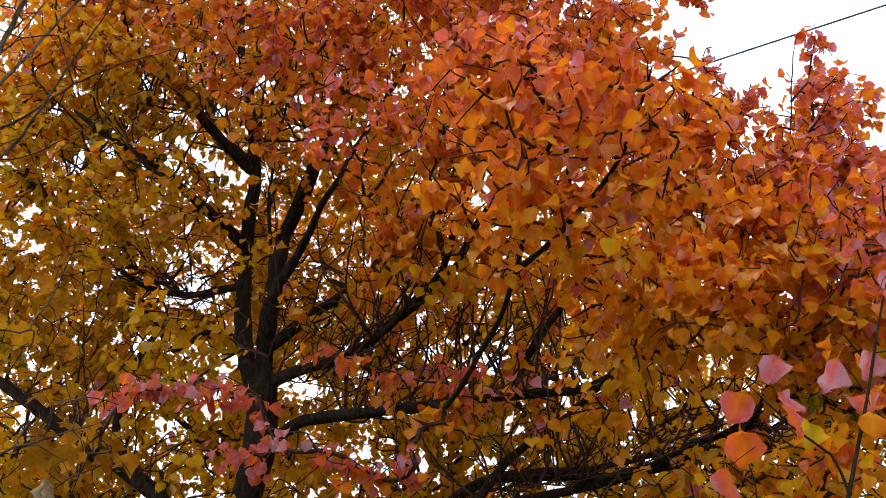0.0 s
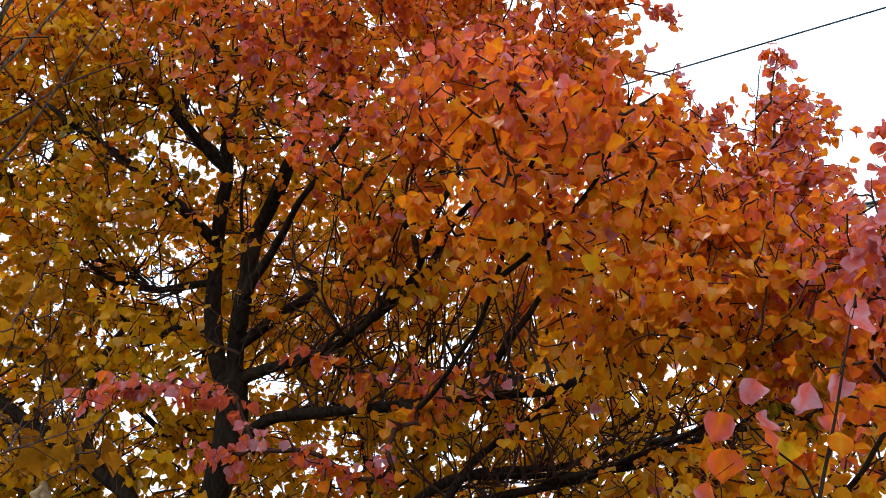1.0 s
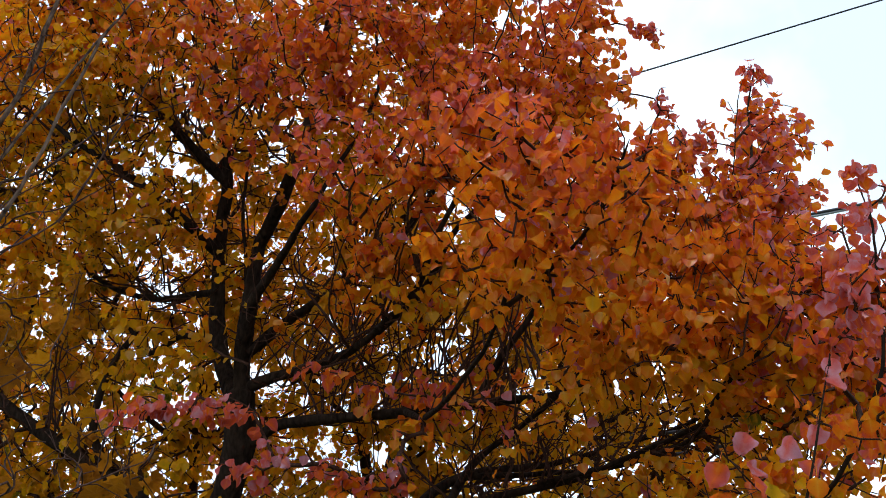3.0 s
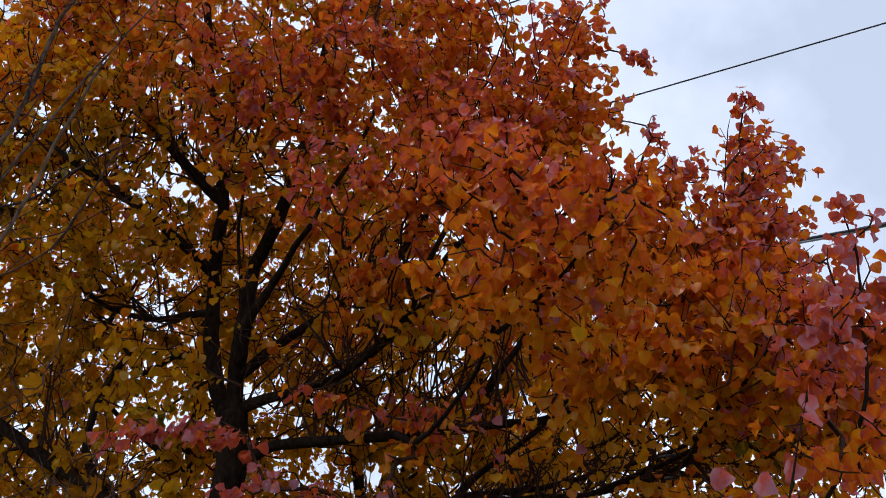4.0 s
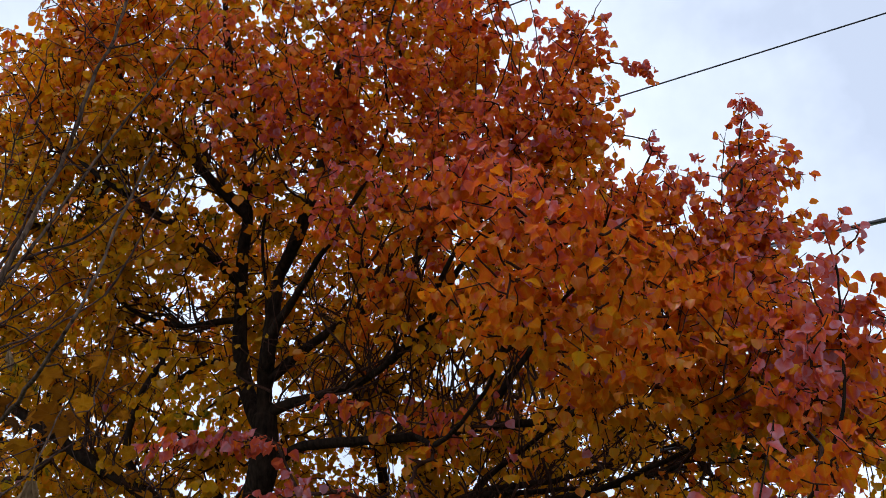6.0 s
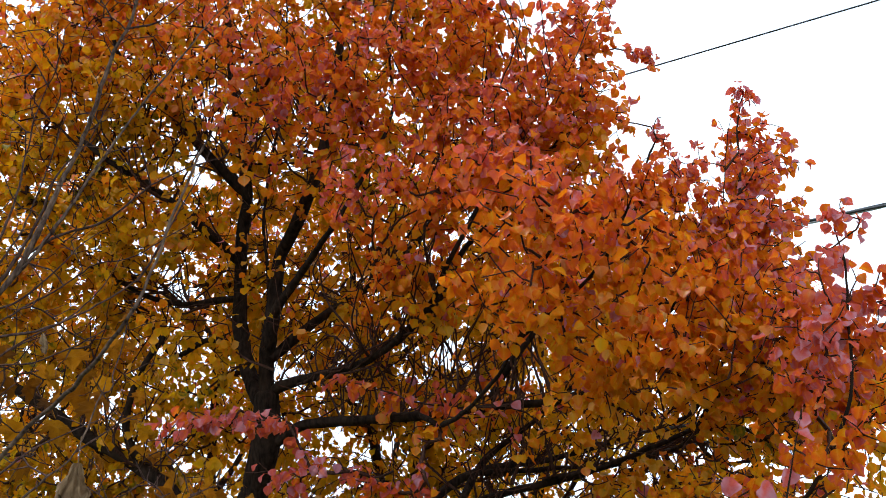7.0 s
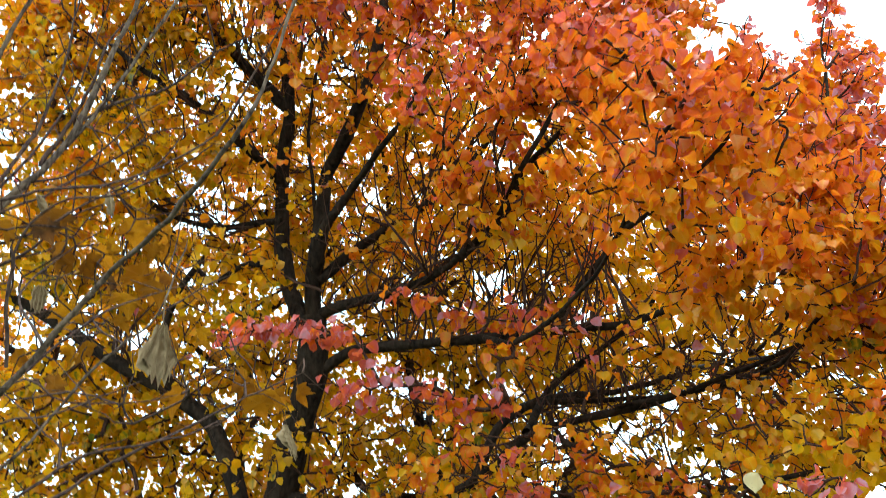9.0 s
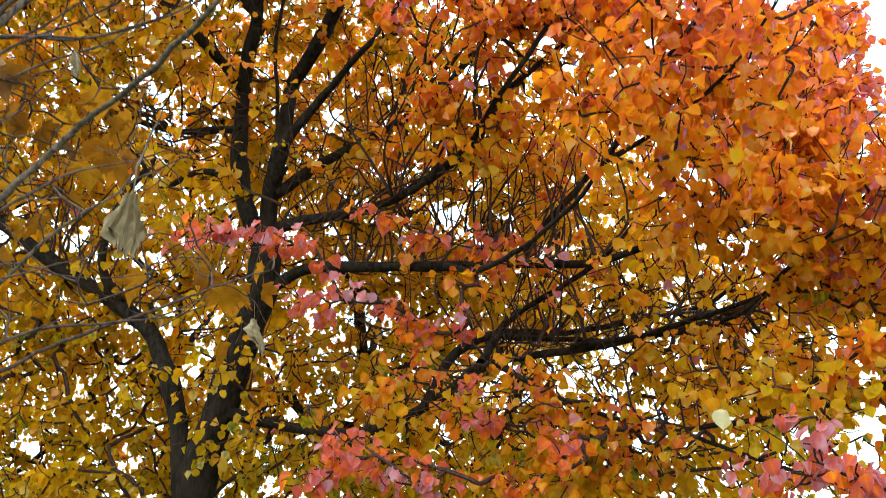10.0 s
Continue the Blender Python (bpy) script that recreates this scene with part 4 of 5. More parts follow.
SHOOTS = [
    (1.97, 3.48, 4.52, 0.06, 0.06, 0.12, 6, 0.75, 0.12),
    (1.33, 3.37, 4.72, 0.12, 0.08, 0.08, 5, 0.75, 0.12),
    (1.17, 2.92, 3.90, 0.07, 0.07, 0.14, 6, 0.78, 0.12),
    (1.42, 1.98, 2.98, 0.06, 0.06, 0.10, 2, 0.75, 0.12),
    (0.92, 3.36, 5.12, 0.10, 0.10, 0.16, 8, 0.68, 0.10),
    (-2.6, 4.5, 5.7, 0.45, 0.5, 0.5, 60, 0.48, 0.12),
    (-2.2, 4.2, 6.1, 0.6, 0.5, 0.5, 60, 0.50, 0.12),
    (-0.85, 5.3, 2.9, 0.7, 0.4, 0.5, 80, 0.26, 0.08),
    (-0.5, 5.2, 3.3, 0.6, 0.4, 0.4, 60, 0.28, 0.08),
]
# single sprigs that stand up along the skyline
SKYLINE = [(x, y, z, 0.03, 0.04, 0.11, 2, 0.72, 0.10) for x, y, z in (
    (0.73, 3.50, 5.20), (0.95, 3.50, 5.26), (1.13, 3.45, 5.14), (1.37, 3.36, 4.71), (1.05, 3.20, 4.09),
    (1.44, 3.30, 3.99), (1.60, 3.40, 4.08), (1.80, 3.50, 4.28), (2.04, 3.54, 4.59), (2.06, 3.50, 4.36),
    (2.16, 3.45, 4.26), (2.13, 3.40, 3.94), (1.91, 3.00, 3.41), (1.77, 2.45, 3.25), (1.81, 2.40, 3.14))]
CURTAIN = [
    (-1.00, 3.95, 3.65, 0.45, 0.15, 0.55, 12, 0.36, 0.14),
    (-1.35, 4.05, 3.30, 0.40, 0.15, 0.50, 10, 0.30, 0.14),
    (-0.90, 3.80, 4.40, 0.60, 0.20, 0.50, 28, 0.46, 0.14),
    (0.60, 3.10, 2.40, 0.50, 0.15, 0.30, 14, 0.42, 0.14),
    (-2.60, 5.40, 5.60, 0.90, 0.50, 0.80, 200, 0.40, 0.12),
    (-1.70, 5.30, 6.40, 0.90, 0.50, 0.70, 160, 0.46, 0.12),
    (-3.30, 5.20, 5.30, 0.50, 0.50, 0.80, 130, 0.36, 0.12),
    (-2.2, 4.6, 6.5, 0.8, 0.5, 0.6, 120, 0.48, 0.11),
    (-1.2, 4.8, 6.9, 0.9, 0.5, 0.6, 140, 0.50, 0.11),
]
LOW_BACK = [
    (-2.3, 5.7, 1.5, 1.0, 0.4, 0.35, 130, 0.20, 0.09),
    (-1.0, 5.6, 1.5, 0.8, 0.4, 0.30, 100, 0.12, 0.10),
    (0.2, 5.2, 1.6, 0.9, 0.4, 0.30, 120, 0.24, 0.10),
    (1.4, 4.8, 1.7, 0.8, 0.4, 0.30, 120, 0.27, 0.10),
    (1.58, 2.45, 2.42, 0.24, 0.26, 0.28, 55, 0.66, 0.10),
    (1.95, 2.90, 2.55, 0.25, 0.25, 0.25, 60, 0.62, 0.10),
    (2.25, 3.40, 2.70, 0.28, 0.25, 0.26, 60, 0.60, 0.10),
    (-1.85, 4.60, 1.45, 0.50, 0.40, 0.22, 60, 0.18, 0.10),
    (-3.00, 4.80, 5.50, 0.40, 0.40, 0.45, 60, 0.42, 0.10),
    (-3.20, 5.20, 6.05, 0.45, 0.40, 0.45, 60, 0.45, 0.10),
]
LOW_LEFT = [
    (-2.40, 5.90, 2.30, 1.00, 0.50, 0.50, 170, 0.24, 0.08),
    (-1.40, 5.90, 2.00, 0.90, 0.40, 0.50, 130, 0.24, 0.08),
    (-3.20, 5.60, 2.40, 0.60, 0.50, 0.60, 110, 0.24, 0.08),
    (-2.70, 5.90, 1.50, 0.80, 0.50, 0.40, 110, 0.22, 0.08),
]
BARE = [
    (-0.20, 3.90, 3.05, 0.80, 0.50, 0.50, 480),
    (-0.90, 4.15, 3.80, 0.70, 0.40, 0.80, 240),
    (0.70, 3.75, 2.50, 0.80, 0.40, 0.30, 320),
    (1.20, 3.50, 2.35, 0.60, 0.50, 0.20, 200),
    (0.40, 3.60, 2.10, 0.60, 0.40, 0.25, 160),
    (1.30, 2.90, 2.10, 0.50, 0.50, 0.30, 150),
    (0.70, 2.90, 1.90, 0.60, 0.50, 0.25, 130),
    (-1.80, 4.30, 4.30, 0.60, 0.40, 0.60, 170),
    (-2.00, 4.80, 3.00, 0.70, 0.40, 0.60, 170),
    (0.20, 3.40, 3.80, 0.60, 0.40, 0.60, 200),
    (1.20, 3.10, 2.90, 0.50, 0.50, 0.50, 160),
    (-1.10, 4.00, 5.20, 1.20, 0.50, 0.70, 160),
    (-0.30, 4.30, 2.10, 0.90, 0.50, 0.40, 160),
]
HEAVY = {id(SKYLINE): 1.5, id(TOP_AND_GREEN): 1.5, id(NEAR_MIDDLE): 2.0, id(LOWEST): 1.45, id(LOW_LEFT): 1.3, id(LOW_BACK): 1.7, id(CURTAIN): 1.25, id(UNDER): 1.4, id(FILL): 1.5, id(SHOOTS): 1.5, id(LOWER): 1.45, id(NEAR_RIGHT): 2.0, id(FRONT): 1.9,
         id(LOW_FRONT): 1.7, id(UPPER): 2.1, id(LEFT): 1.5, id(BACK): 1.7, id(BEHIND): 1.7}
all_rows = [(*r[:6], round(r[6] * HEAVY[id(s)]), *r[7:]) for s in (NEAR_RIGHT, NEAR_MIDDLE, FRONT, LOW_FRONT, UPPER, LEFT, BACK, BEHIND, LOWER, LOWEST, SKYLINE, SHOOTS,
    FILL, TOP_AND_GREEN, UNDER, CURTAIN, LOW_BACK, LOW_LEFT) for r in s]
# every upright branch carries a few leaves at its end, coloured like the spray round it
middles = np.array([r[:3] for r in all_rows])
for e in grow.ends:
    like = all_rows[int(np.argmin(np.sum((middles - e) ** 2, axis=1)))]
    all_rows.append((*e, 0.05, 0.05, 0.07, 3, like[7] + 0.04, like[8]))
# spur twigs inside the crown that have lost their leaves
all_rows += [(*r, -9.0, 0.0) for r in BARE]
grow.sprays(all_rows)
grow.twigs(TWIG, thin=0.0022)
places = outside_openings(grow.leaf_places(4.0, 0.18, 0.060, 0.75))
places[:, 12] *= np.where(places[:, 4] < 3.0, 0.86, 0.97) * np.where(places[:, 5] < 2.35, 0.88, 1.0)
# those that hang nearest the path stand alone
reach = np.hypot(places[:, 3] - 0.3, places[:, 4] - 0.4) + np.abs(places[:, 5] - 2.0) * 0.5
order = np.argsort(reach)
single_leaves(places[order[:285]], PEAR_BLADES, PEAR_BASE, grow, PEAR_LEAF)
# leaves on the twig that hangs closest to the path: middle of the blade, length, ripeness (near 1: painted lilac sheen)
CLOSE = [
    (0.492, 1.18, 1.900, 0.050, 0.99), (0.564, 1.17, 1.889, 0.056, 0.90), (0.491, 1.16, 1.814, 0.056, 0.80), (0.426, 1.18, 1.839, 0.058, 0.80),
    (0.439, 1.21, 1.785, 0.055, 0.75), (0.544, 1.22, 1.812, 0.050, 0.25), (0.510, 1.19, 1.850, 0.045, 0.97), (0.638, 1.22, 1.862, 0.050, 0.82),
    (0.663, 1.23, 1.924, 0.048, 0.90), (0.697, 1.18, 2.014, 0.050, 1.00), (0.411, 1.20, 1.735, 0.055, 0.85), (0.614, 1.17, 1.814, 0.050, 0.62),
    (0.722, 1.22, 2.060, 0.050, 0.90),
]
rng_close = np.random.default_rng(8)
rows_close = []
stem_points = np.array([n for n in grow.nodes[:grow.first_twig] if n[1] < 1.35])
for x, y, z, long, ripe in CLOSE:
    way = np.array([0, 0, -1.0]) + rng_close.normal(size=3) * np.array([0.5, 0.35, 0.3])
    way /= np.linalg.norm(way)
    mid = np.array([x, y, z])
    normal = np.array([0.0, -0.6, 0.6]) + rng_close.normal(size=3) * 0.6
    normal -= way * (normal @ way)
    normal /= np.linalg.norm(normal)
    foot = mid - way * long * 0.5
    stalk = stem_points[np.argmin(np.sum((stem_points - foot) ** 2, axis=1))]
    rows_close.append((*stalk, *foot, *way, *normal, long, ripe))
# weathered: dented blades with uneven margins
CLOSE_BLADES = [(v + np.random.default_rng(700 + k).normal(size=v.shape) * np.array([0.022, 0.016, 0.045]), f) for k, (v, f) in enumerate(PEAR_BLADES)]
single_leaves(np.array(rows_close), CLOSE_BLADES, PEAR_BASE, close_twig, PEAR_LEAF)
# one bleached leaf lower down, on a twig of its own
pale_at = np.array([0.50, 2.10, 1.765])
pale_wood = np.array(grow.nodes[:grow.first_twig])
pale_foot = pale_wood[np.argmin(np.sum((pale_wood - pale_at) ** 2, axis=1))]
grow.nodes = list(grow.nodes)
grow.limb([pale_foot, pale_foot * 0.6 + pale_at * 0.4 + np.array([0, 0, 0.03]), pale_at], 0.0026, 0.0012, "twig", 6, kink=0.002, material=TWIG)
bv_pale, bf_pale = PEAR_BLADES[4]
edge_pale, rib_pale = blade_marks(bv_pale)
pale = part("leaf", as_mesh("leaf", bv_pale * 0.062, bf_pale, PALE_LEAF, np.clip(0.3 + edge_pale, 0, 1), rib=rib_pale), pear, "pale cream bleached leaf")
pale.matrix_local = Matrix.Translation(Vector(pale_at) - Vector(PEAR_BASE)) @ pose(0, 0, 0, -72, 12, 15)
for row in rows_close:
    a, b = np.array(row[0:3]), np.array(row[3:6])
    grow.limb([a, (a + b) / 2 + np.array([0, 0, 0.006]), b], 0.0009, 0.0006, "leaf_stalk", 5, 0.0, 0.01, material=TWIG, kink=0.0, on=close_twig)
rest = places[order[285:]]
near_half = rest[:, 4] < 3.4
leaf_mass("foliage", rest[near_half], PEAR_BLADES, PEAR_BASE, pear, PEAR_LEAF, "mass of glossy orange and red pear leaves")
leaf_mass("foliage", rest[~near_half], FAR_BLADES, PEAR_BASE, pear, PEAR_LEAF, "mass of thin golden and orange pear leaves")


# ---------------------------------------------------------------- four more pear trees behind it
def background_pear(base, height, lean, seed, label, bough=()):
    tree = thing("pear_tree", base, label, "tree", "street trees")
    x, y, _ = base
    g = Growth(tree, base, seed)
    g.limb([(x, y, -0.1), (x, y, 0.8), (x + lean * 0.3, y, 1.8), (x + lean * 0.6, y, 2.7), (x + lean, y, height)], 0.085, 0.02, "trunk", 12,
           label="slim dark pear trunk")
    rng = np.random.default_rng(seed)
    for k in range(7):
        z, a = 1.2 + 0.45 * k, k * 2.4 + rng.uniform(0, 0.6)
        d = np.array([math.cos(a), math.sin(a) * 0.7])
        sx = x + lean * z / height
        g.limb([(sx, y, z), (sx + d[0] * 0.4, y + d[1] * 0.4, z + 0.25), (sx + d[0] * 0.8, y + d[1] * 0.8, z + 0.6), (sx + d[0] * 1.1, y + d[1] * 1.1, z + 1.1)],
               0.035, 0.01, sides=8)
    if bough:
        g.limb(bough, 0.046, 0.012, sides=10)
    rows = []
    for k in range(12):
        z, a = 1.1 + 0.38 * k, k * 2.4
        w = 1.0 * (1 - 0.05 * k)
        rows.append((x + lean * z / height + math.cos(a) * w * 0.7, y + math.sin(a) * w * 0.6, z, 0.85, 0.6, 0.45, 180, 0.29 + 0.014 * k, 0.09))
    g.sprays(rows)
    g.twigs(TWIG)
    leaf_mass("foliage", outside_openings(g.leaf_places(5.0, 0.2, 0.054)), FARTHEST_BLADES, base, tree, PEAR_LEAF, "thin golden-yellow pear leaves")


background_pear((0.25, 6.15, 0.0), 5.2, -0.8, 41, "golden pear tree standing behind the tall one",
                [(-0.04, 6.15, 1.84), (-0.24, 6.1, 2.01), (-0.47, 6.05, 2.02), (-0.65, 6.0, 2.13), (-0.72, 5.95, 2.35)])
background_pear((0.63, 6.9, 0.0), 5.0, 1.1, 57, "slim golden pear tree farther back in the row",
                [(1.06, 6.9, 1.89), (0.99, 6.85, 1.96), (0.6, 6.8, 1.98), (0.32, 6.75, 2.17), (0.14, 6.7, 2.38)])
background_pear((-3.2, 6.6, 0.0), 5.0, 0.1, 63, "yellow pear tree behind the longest low limb")
background_pear((-1.5, 6.7, 0.0), 5.2, -0.2, 71, "olive-yellow pear tree with a slim dark trunk")

# ---------------------------------------------------------------- the maple beside the path
MAPLE_BASE = (-2.9, 1.2, 0.0)
maple = thing("maple_tree", MAPLE_BASE, "young grey maple, nearly bare, with a few withered leaves", "tree")
mg = Growth(maple, MAPLE_BASE, 77)
mg.limb([(-2.9, 1.2, -0.1), (-2.88, 1.2, 0.9), (-2.85, 1.25, 1.8), (-2.8, 1.3, 2.8), (-2.75, 1.4, 4.0)], 0.07, 0.02, "trunk", 14, 0.03, label="slim grey maple trunk",
        material=MAPLE_BARK)


def maple_branch(points, r0, r1):
    mg.limb(points, r0 * 1.28, r1 * 1.2, "branch", 8, 0.10, 0.03, "", MAPLE_BARK if r0 > 0.0065 else MAPLE_TWIG, 0.0022)


maple_branch([(-2.86, 1.25, 1.1), (-2.2, 1.5, 1.35), (-1.7, 1.5, 1.6), (-1.38, 1.42, 1.86), (-1.28, 1.38, 1.97), (-1.2, 1.34, 2.05), (-1.1, 1.26, 2.11), (-0.99, 1.12, 2.16),
              (-0.89, 1.0, 2.24), (-0.85, 1.0, 2.35), (-0.8, 1.0, 2.52), (-0.74, 1.0, 2.7)], 0.011, 0.0022)
maple_branch([(-2.2, 1.5, 1.35), (-1.7, 1.5, 1.5), (-1.38, 1.5, 1.72), (-1.28, 1.52, 1.86), (-1.17, 1.54, 2.0), (-1.11, 1.55, 2.07), (-1.08, 1.6, 2.27)], 0.007, 0.0014)
maple_branch([(-1.12, 1.55, 2.06), (-1.04, 1.57, 2.13), (-0.96, 1.6, 2.18)], 0.0024, 0.001)
maple_branch([(-1.7, 1.5, 1.5), (-1.35, 1.6, 1.65), (-1.22, 1.7, 1.75), (-1.07, 1.8, 1.84), (-0.93, 1.9, 1.94), (-0.82, 2.0, 2.03)], 0.006, 0.0013)
maple_branch([(-1.5, 1.56, 1.58), (-1.35, 1.6, 1.68), (-1.26, 1.65, 1.76), (-1.1, 1.7, 1.8), (-0.95, 1.8, 1.9)], 0.004, 0.0012)
maple_branch([(-1.55, 1.46, 1.72), (-1.38, 1.45, 1.8), (-1.28, 1.45, 1.82), (-1.2, 1.47, 1.86), (-1.11, 1.5, 1.9)], 0.003, 0.001)
maple_branch([(-1.3, 1.39, 1.95), (-1.4, 1.5, 2.08), (-1.38, 1.6, 2.2), (-1.27, 1.6, 2.29)], 0.003, 0.001)
maple_branch([(-1.36, 1.4, 1.9), (-1.36, 1.32, 2.12), (-1.28, 1.28, 2.21), (-1.16, 1.25, 2.22), (-1.04, 1.2, 2.25), (-0.94, 1.1, 2.26)], 0.003, 0.001)
maple_branch([(-1.6, 1.55, 1.62), (-1.43, 1.6, 1.91), (-1.31, 1.6, 1.87), (-1.18, 1.65, 1.88), (-1.08, 1.7, 1.91)], 0.0035, 0.001)
maple_branch([(-2.84, 1.28, 1.9), (-2.4, 1.7, 2.05), (-1.95, 1.95, 2.25), (-1.66, 2.05, 2.6), (-1.54, 2.1, 2.9), (-1.48, 2.15, 3.25), (-1.46, 2.15, 3.34), (-1.37, 2.1, 3.7), (-1.32, 2.09, 3.84),
              (-1.28, 2.1, 4.1), (-1.22, 2.1, 4.5)], 0.013, 0.004)
maple_branch([(-1.33, 2.09, 3.82), (-1.2, 2.08, 3.86), (-1.05, 2.05, 4.0)], 0.0035, 0.0012)
maple_branch([(-1.75, 2.0, 2.45), (-1.66, 2.05, 2.61), (-1.53, 2.1, 2.85), (-1.39, 2.15, 3.2), (-1.24, 2.15, 3.51), (-1.04, 2.1, 3.82), (-0.9, 2.1, 4.05)], 0.007, 0.0015)
maple_branch([(-1.56, 2.09, 2.84), (-1.45, 2.1, 2.93), (-1.31, 2.1, 2.98), (-1.17, 2.1, 3.13), (-1.0, 2.1, 3.22), (-0.83, 2.1, 3.28)], 0.0045, 0.0011)
maple_branch([(-1.8, 1.98, 2.4), (-1.66, 2.0, 2.69), (-1.64, 2.1, 3.05), (-1.62, 2.1, 3.39), (-1.57, 2.1, 3.64)], 0.006, 0.0015)
maple_branch([(-2.4, 1.7, 2.05), (-1.8, 1.65, 2.3), (-1.46, 1.6, 2.38), (-1.29, 1.65, 2.43), (-1.12, 1.7, 2.55), (-1.04, 1.7, 2.62)], 0.006, 0.0022)
maple_branch([(-1.06, 1.7, 2.6), (-0.97, 1.68, 2.76), (-0.9, 1.65, 2.91), (-0.86, 1.65, 3.04)], 0.003, 0.0015)
maple_branch([(-1.95, 1.9, 2.25), (-1.53, 1.8, 2.34), (-1.4, 1.8, 2.43), (-1.24, 1.85, 2.57), (-1.17, 1.9, 2.77)], 0.0045, 0.0012)
maple_branch([(-1.75, 2.0, 2.45), (-1.71, 2.0, 2.57), (-1.66, 2.05, 2.73), (-1.61, 2.1, 2.94), (-1.57, 2.15, 3.21), (-1.52, 2.15, 3.5)], 0.005, 0.0012)
maple_branch([(-1.95, 1.95, 2.3), (-1.5, 2.0, 2.6), (-1.3, 2.0, 2.75), (-1.15, 2.0, 2.8), (-0.95, 2.0, 2.95)], 0.0045, 0.0011)
maple_branch([(-1.89, 1.8, 2.22), (-1.75, 1.78, 2.51), (-1.68, 1.75, 2.76), (-1.63, 1.72, 2.91), (-1.57, 1.7, 3.05)], 0.009, 0.004)
maple_branch([(-1.32, 1.39, 1.89), (-1.28, 1.47, 1.98), (-1.23, 1.54, 2.06), (-1.16, 1.62, 2.13), (-1.09, 1.7, 2.18)], 0.003, 0.001)
maple_branch([(-1.69, 2.06, 2.6), (-1.58, 2.1, 2.66), (-1.46, 2.13, 2.8), (-1.39, 2.16, 2.92), (-1.32, 2.2, 3.0)], 0.004, 0.0012)
maple_branch([(-1.68, 1.95, 2.29), (-1.57, 1.94, 2.36), (-1.47, 1.92, 2.45), (-1.41, 1.91, 2.48), (-1.3, 1.9, 2.51)], 0.004, 0.0012)
maple_branch([(-1.64, 2.06, 2.67), (-1.6, 2.09, 2.83), (-1.57, 2.12, 2.99), (-1.53, 2.14, 3.19), (-1.44, 2.17, 3.36), (-1.37, 2.2, 3.58)], 0.006, 0.0014)
MAPLE_SPRAYS = [
    (-1.35, 2.05, 2.35, 0.30, 0.25, 0.28, 80, 0.40, 0.25),
    (-1.00, 2.00, 1.98, 0.28, 0.22, 0.18, 44, 0.35, 0.25),
    (-1.55, 1.85, 2.15, 0.25, 0.25, 0.35, 60, 0.40, 0.25),
    (-1.45, 2.05, 3.05, 0.30, 0.25, 0.55, 70, 0.50, 0.30),
    (-1.25, 1.55, 1.90, 0.25, 0.20, 0.20, 22, 0.50, 0.30),
    (-1.45, 2.00, 3.75, 0.35, 0.25, 0.50, 40, 0.60, 0.30),
    (-1.60, 1.80, 2.60, 0.25, 0.20, 0.35, 40, 0.60, 0.30),
    (-1.28, 2.72, 2.52, 0.16, 0.15, 0.20, 20, 0.40, 0.25),
    (-1.12, 2.45, 2.18, 0.18, 0.15, 0.16, 20, 0.35, 0.25),
    (-1.35, 2.85, 2.80, 0.16, 0.15, 0.18, 12, 0.50, 0.25),
    (-1.02, 2.45, 1.98, 0.18, 0.15, 0.12, 12, 0.30, 0.25),
]
MAPLE_BARE = [
    (-1.50, 1.95, 2.75, 0.30, 0.25, 0.45, 60),
    (-1.55, 2.00, 3.50, 0.35, 0.25, 0.50, 50),
    (-1.30, 1.75, 2.05, 0.30, 0.20, 0.25, 40),
]
mg.sprays(MAPLE_SPRAYS + [(*r, -9.0, 0.0) for r in MAPLE_BARE], lift=0.1)
mg.twigs(MAPLE_TWIG, "twig_growth", thin=0.0013, fat=0.0032)
mp = mg.leaf_places(0.27, 0.12, 0.084, 1.0)
mp = mp[(mp[:, 5] < np.where(mp[:, 4] > 2.55, 2.95, 2.5)) & (mp[:, 4] > 1.7)]
single_leaves(mp, MAPLE_BLADES, MAPLE_BASE, mg, MAPLE_LEAF)


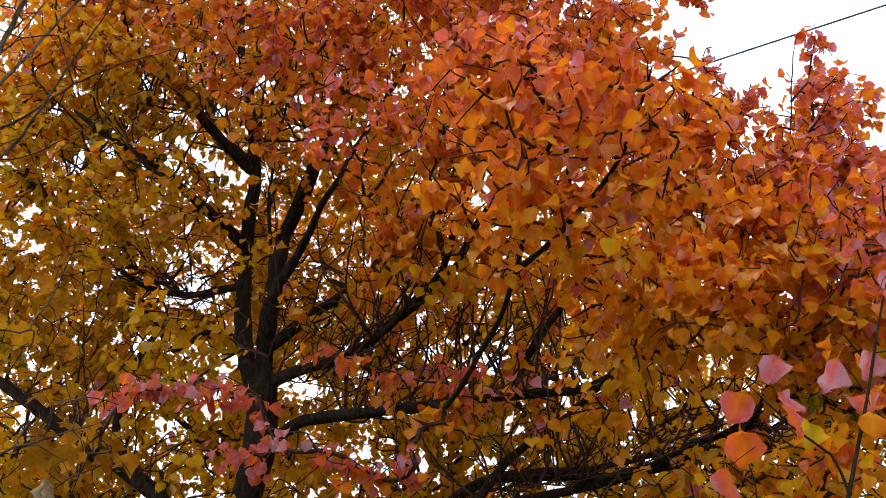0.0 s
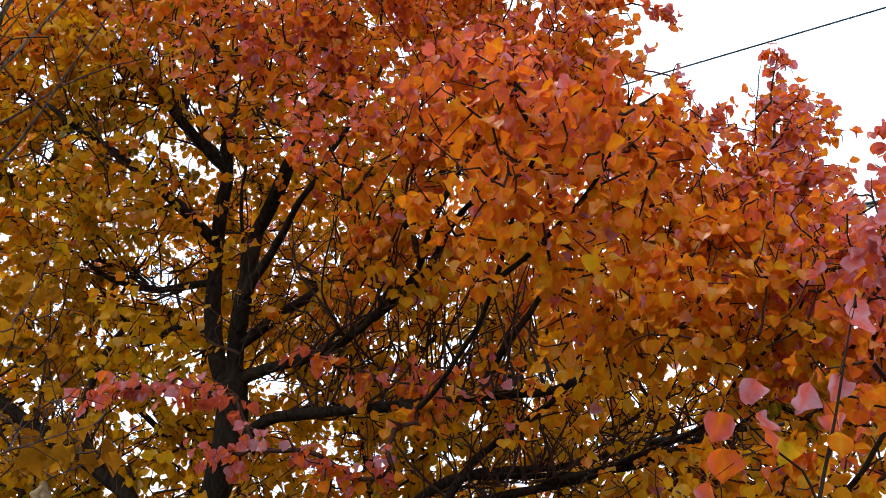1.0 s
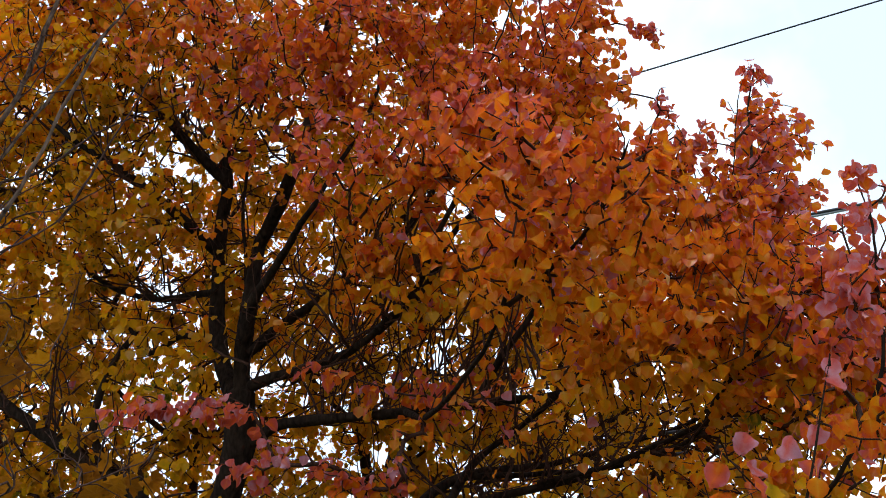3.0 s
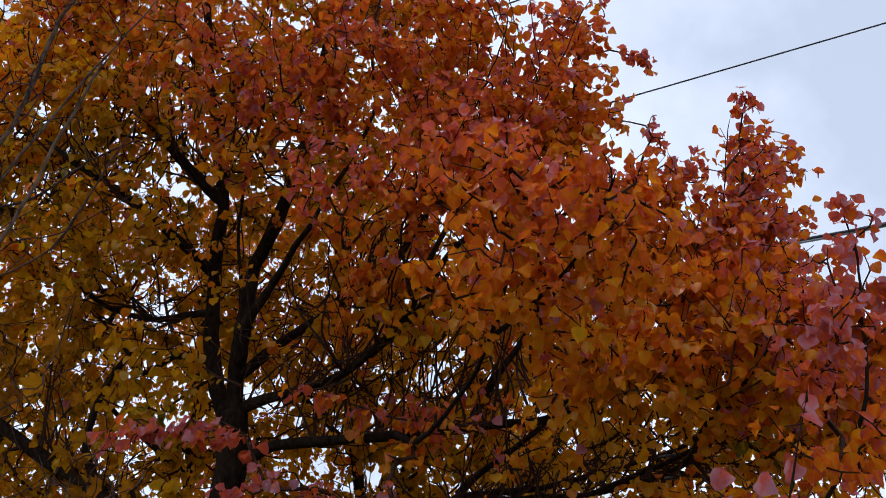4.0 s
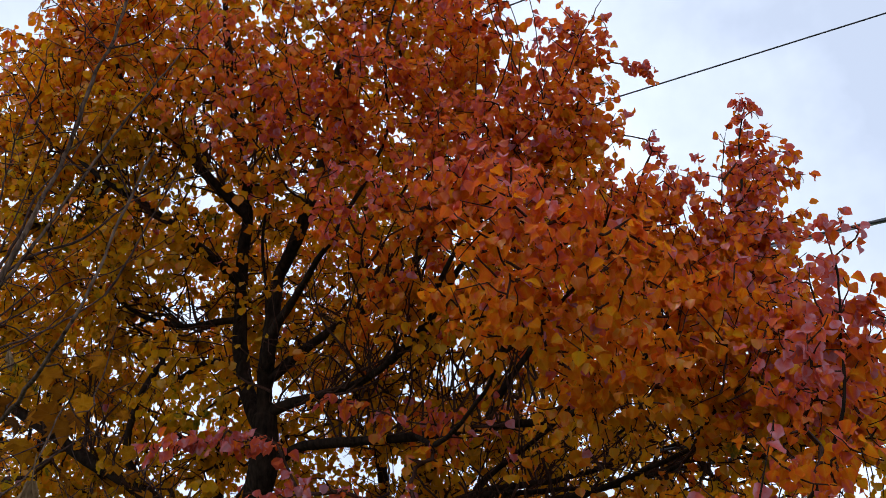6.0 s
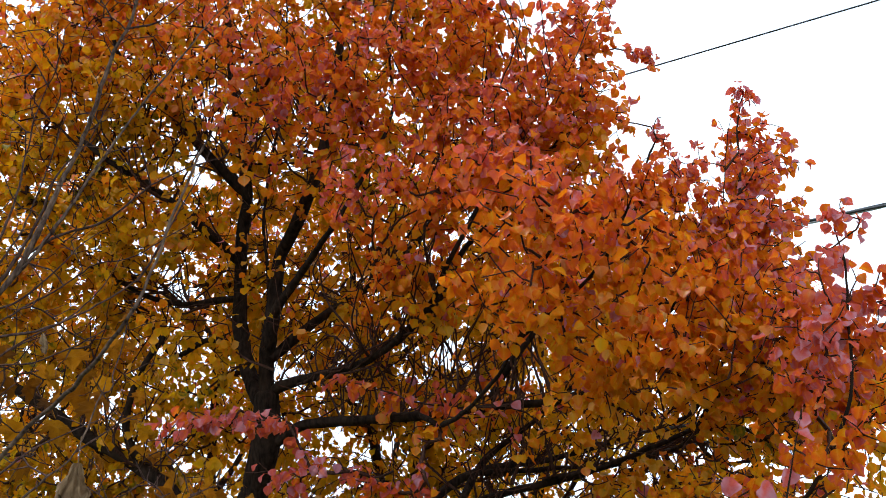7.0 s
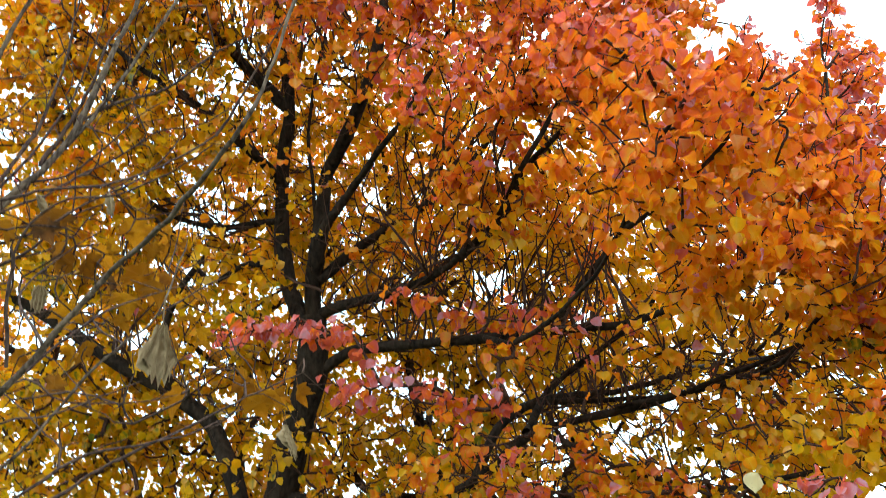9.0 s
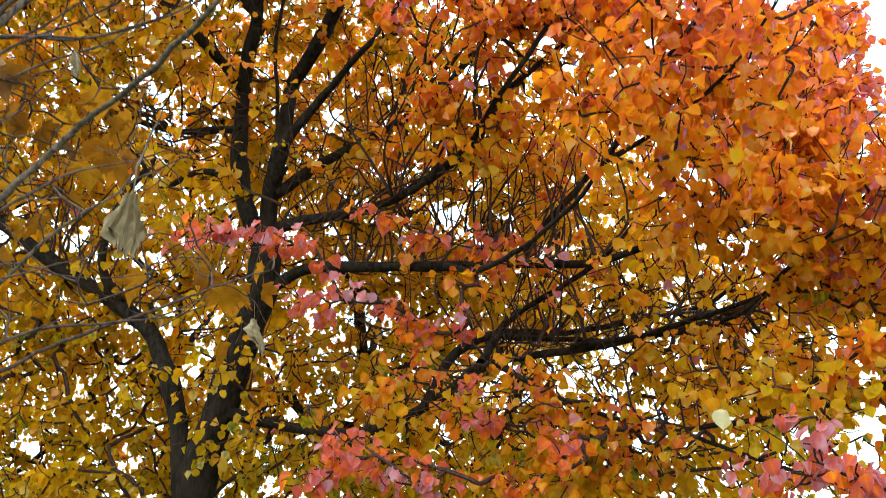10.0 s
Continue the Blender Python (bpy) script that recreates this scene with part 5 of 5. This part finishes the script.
def withered(at, size, turn, seed):
    """A dead leaf hanging by its stalk, folded along its veins with the edges rolled in."""
    rng = np.random.default_rng(500 + seed)
    rows, cols = 15, 13
    bv, bf, shaded_tone = [], [], []
    for i in range(rows):
        y = i / (rows - 1)
        half = (0.05 + 0.38 * math.sin(math.pi * 0.72 * min(1, 0.06 + y))) * (0.85 + 0.15 * math.cos(9 * y + seed))
        for j in range(cols):
            s = j / (cols - 1) * 2 - 1
            x = s * half * (1 + 0.12 * math.sin(17 * y + 5 * s))
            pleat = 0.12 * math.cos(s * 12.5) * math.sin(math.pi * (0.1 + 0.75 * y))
            # shade painted into the pleat valleys as darker colour, plus random mottling
            shaded_tone.append(0.34 - 0.34 * math.cos(s * 12.5) + 0.14 * rng.normal())
            z = 0.55 * abs(x) ** 1.4 + pleat + 0.22 * math.sin(2.2 * y + seed) + 0.02 * rng.normal()
            bv.append((x * (0.8 - 0.15 * abs(s) * y), y * (1 - 0.16 * abs(s) + 0.10 * math.cos(s * 12.5 + seed)), z))
    for i in range(rows - 1):
        for j in range(cols - 1):
            k = i * cols + j
            bf.append((k, k + 1, k + cols + 1, k + cols))
    n = len(bv)
    z0 = 0.22 * math.sin(seed)
    bv += [(0.012, 0, z0), (-0.012, 0, z0), (-0.01, -0.5, z0 + 0.06), (0.01, -0.5, z0 + 0.06)]
    bf.append((n, n + 1, n + 2, n + 3))
    me = as_mesh("withered_leaf", np.array(bv) * size, np.array(bf), DEAD_LEAF, np.clip(shaded_tone + [0.6] * 4, 0, 1))
    ob = part("withered_leaf", me, mg.bearer(np.array(at)), "pale tan withered maple leaf, curled")
    ob.matrix_local = Matrix.Translation(Vector(at) - Vector(MAPLE_BASE)) @ pose(0, 0, 0, -90, 0, turn)


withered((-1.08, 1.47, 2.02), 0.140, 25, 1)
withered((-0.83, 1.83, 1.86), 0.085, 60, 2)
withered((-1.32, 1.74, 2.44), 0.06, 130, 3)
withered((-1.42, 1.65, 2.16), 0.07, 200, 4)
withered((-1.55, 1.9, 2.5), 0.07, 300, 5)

# ---------------------------------------------------------------- cables
def cable(points, radius, material, label, strands=1):
    line = spline(points, 0.25)
    mid = line[len(line) // 2]
    top = thing("overhead_cable", tuple(mid), label, "cable", "overhead cables")
    for k in range(strands):
        a = np.arange(len(line)) * 0.55 + k * 2 * math.pi / max(1, strands)
        off = np.stack([0 * a, np.cos(a), np.sin(a)], 1) * (radius * 1.05 if strands > 1 else 0)
        v, f = tube(line + off - mid, np.full(len(line), radius), 8)
        part("strand", as_mesh("strand", v, f, material if k == 0 or strands == 1 else WIRE if k == 1 else CABLE), top)


def wire_at(x, y4, slope, z4, rise, sag=0.0):
    return (x, y4 + slope * (x - 4), z4 + rise * (x - 4) + sag)


cable([wire_at(x, 5.5, -0.4, 6.813, 0.140) for x in (-14, -6, 0, 2.2, 3, 4.4, 8, 16)], 0.008, CABLE, "thin black overhead cable crossing behind the crown")
cable([wire_at(x, 4.5, -0.4, 7.743, 0.170) for x in (-14, -6, 0, 1.2, 2, 4, 8, 16)], 0.008, CABLE, "thin black overhead cable, the highest of the row")
cable([wire_at(x, 4.0, 0.0, 4.254, 0.2328) for x in (1.2, 2.3, 3.0, 5, 9, 16)], 0.009, CABLE, "twisted service cable of black and bare strands", 3)
cable([(x, 4.2, 2.40 + 0.139 * x) for x in (1.2, 2.3, 3.5, 6, 16)], 0.010, CABLE, "black telephone cable low behind the outer branches")
cable([(x, 4.15, 2.24 + 0.160 * x) for x in (1.2, 2.3, 3.5, 6, 16)], 0.010, CABLE, "lowest black telephone cable beside the pear tree")
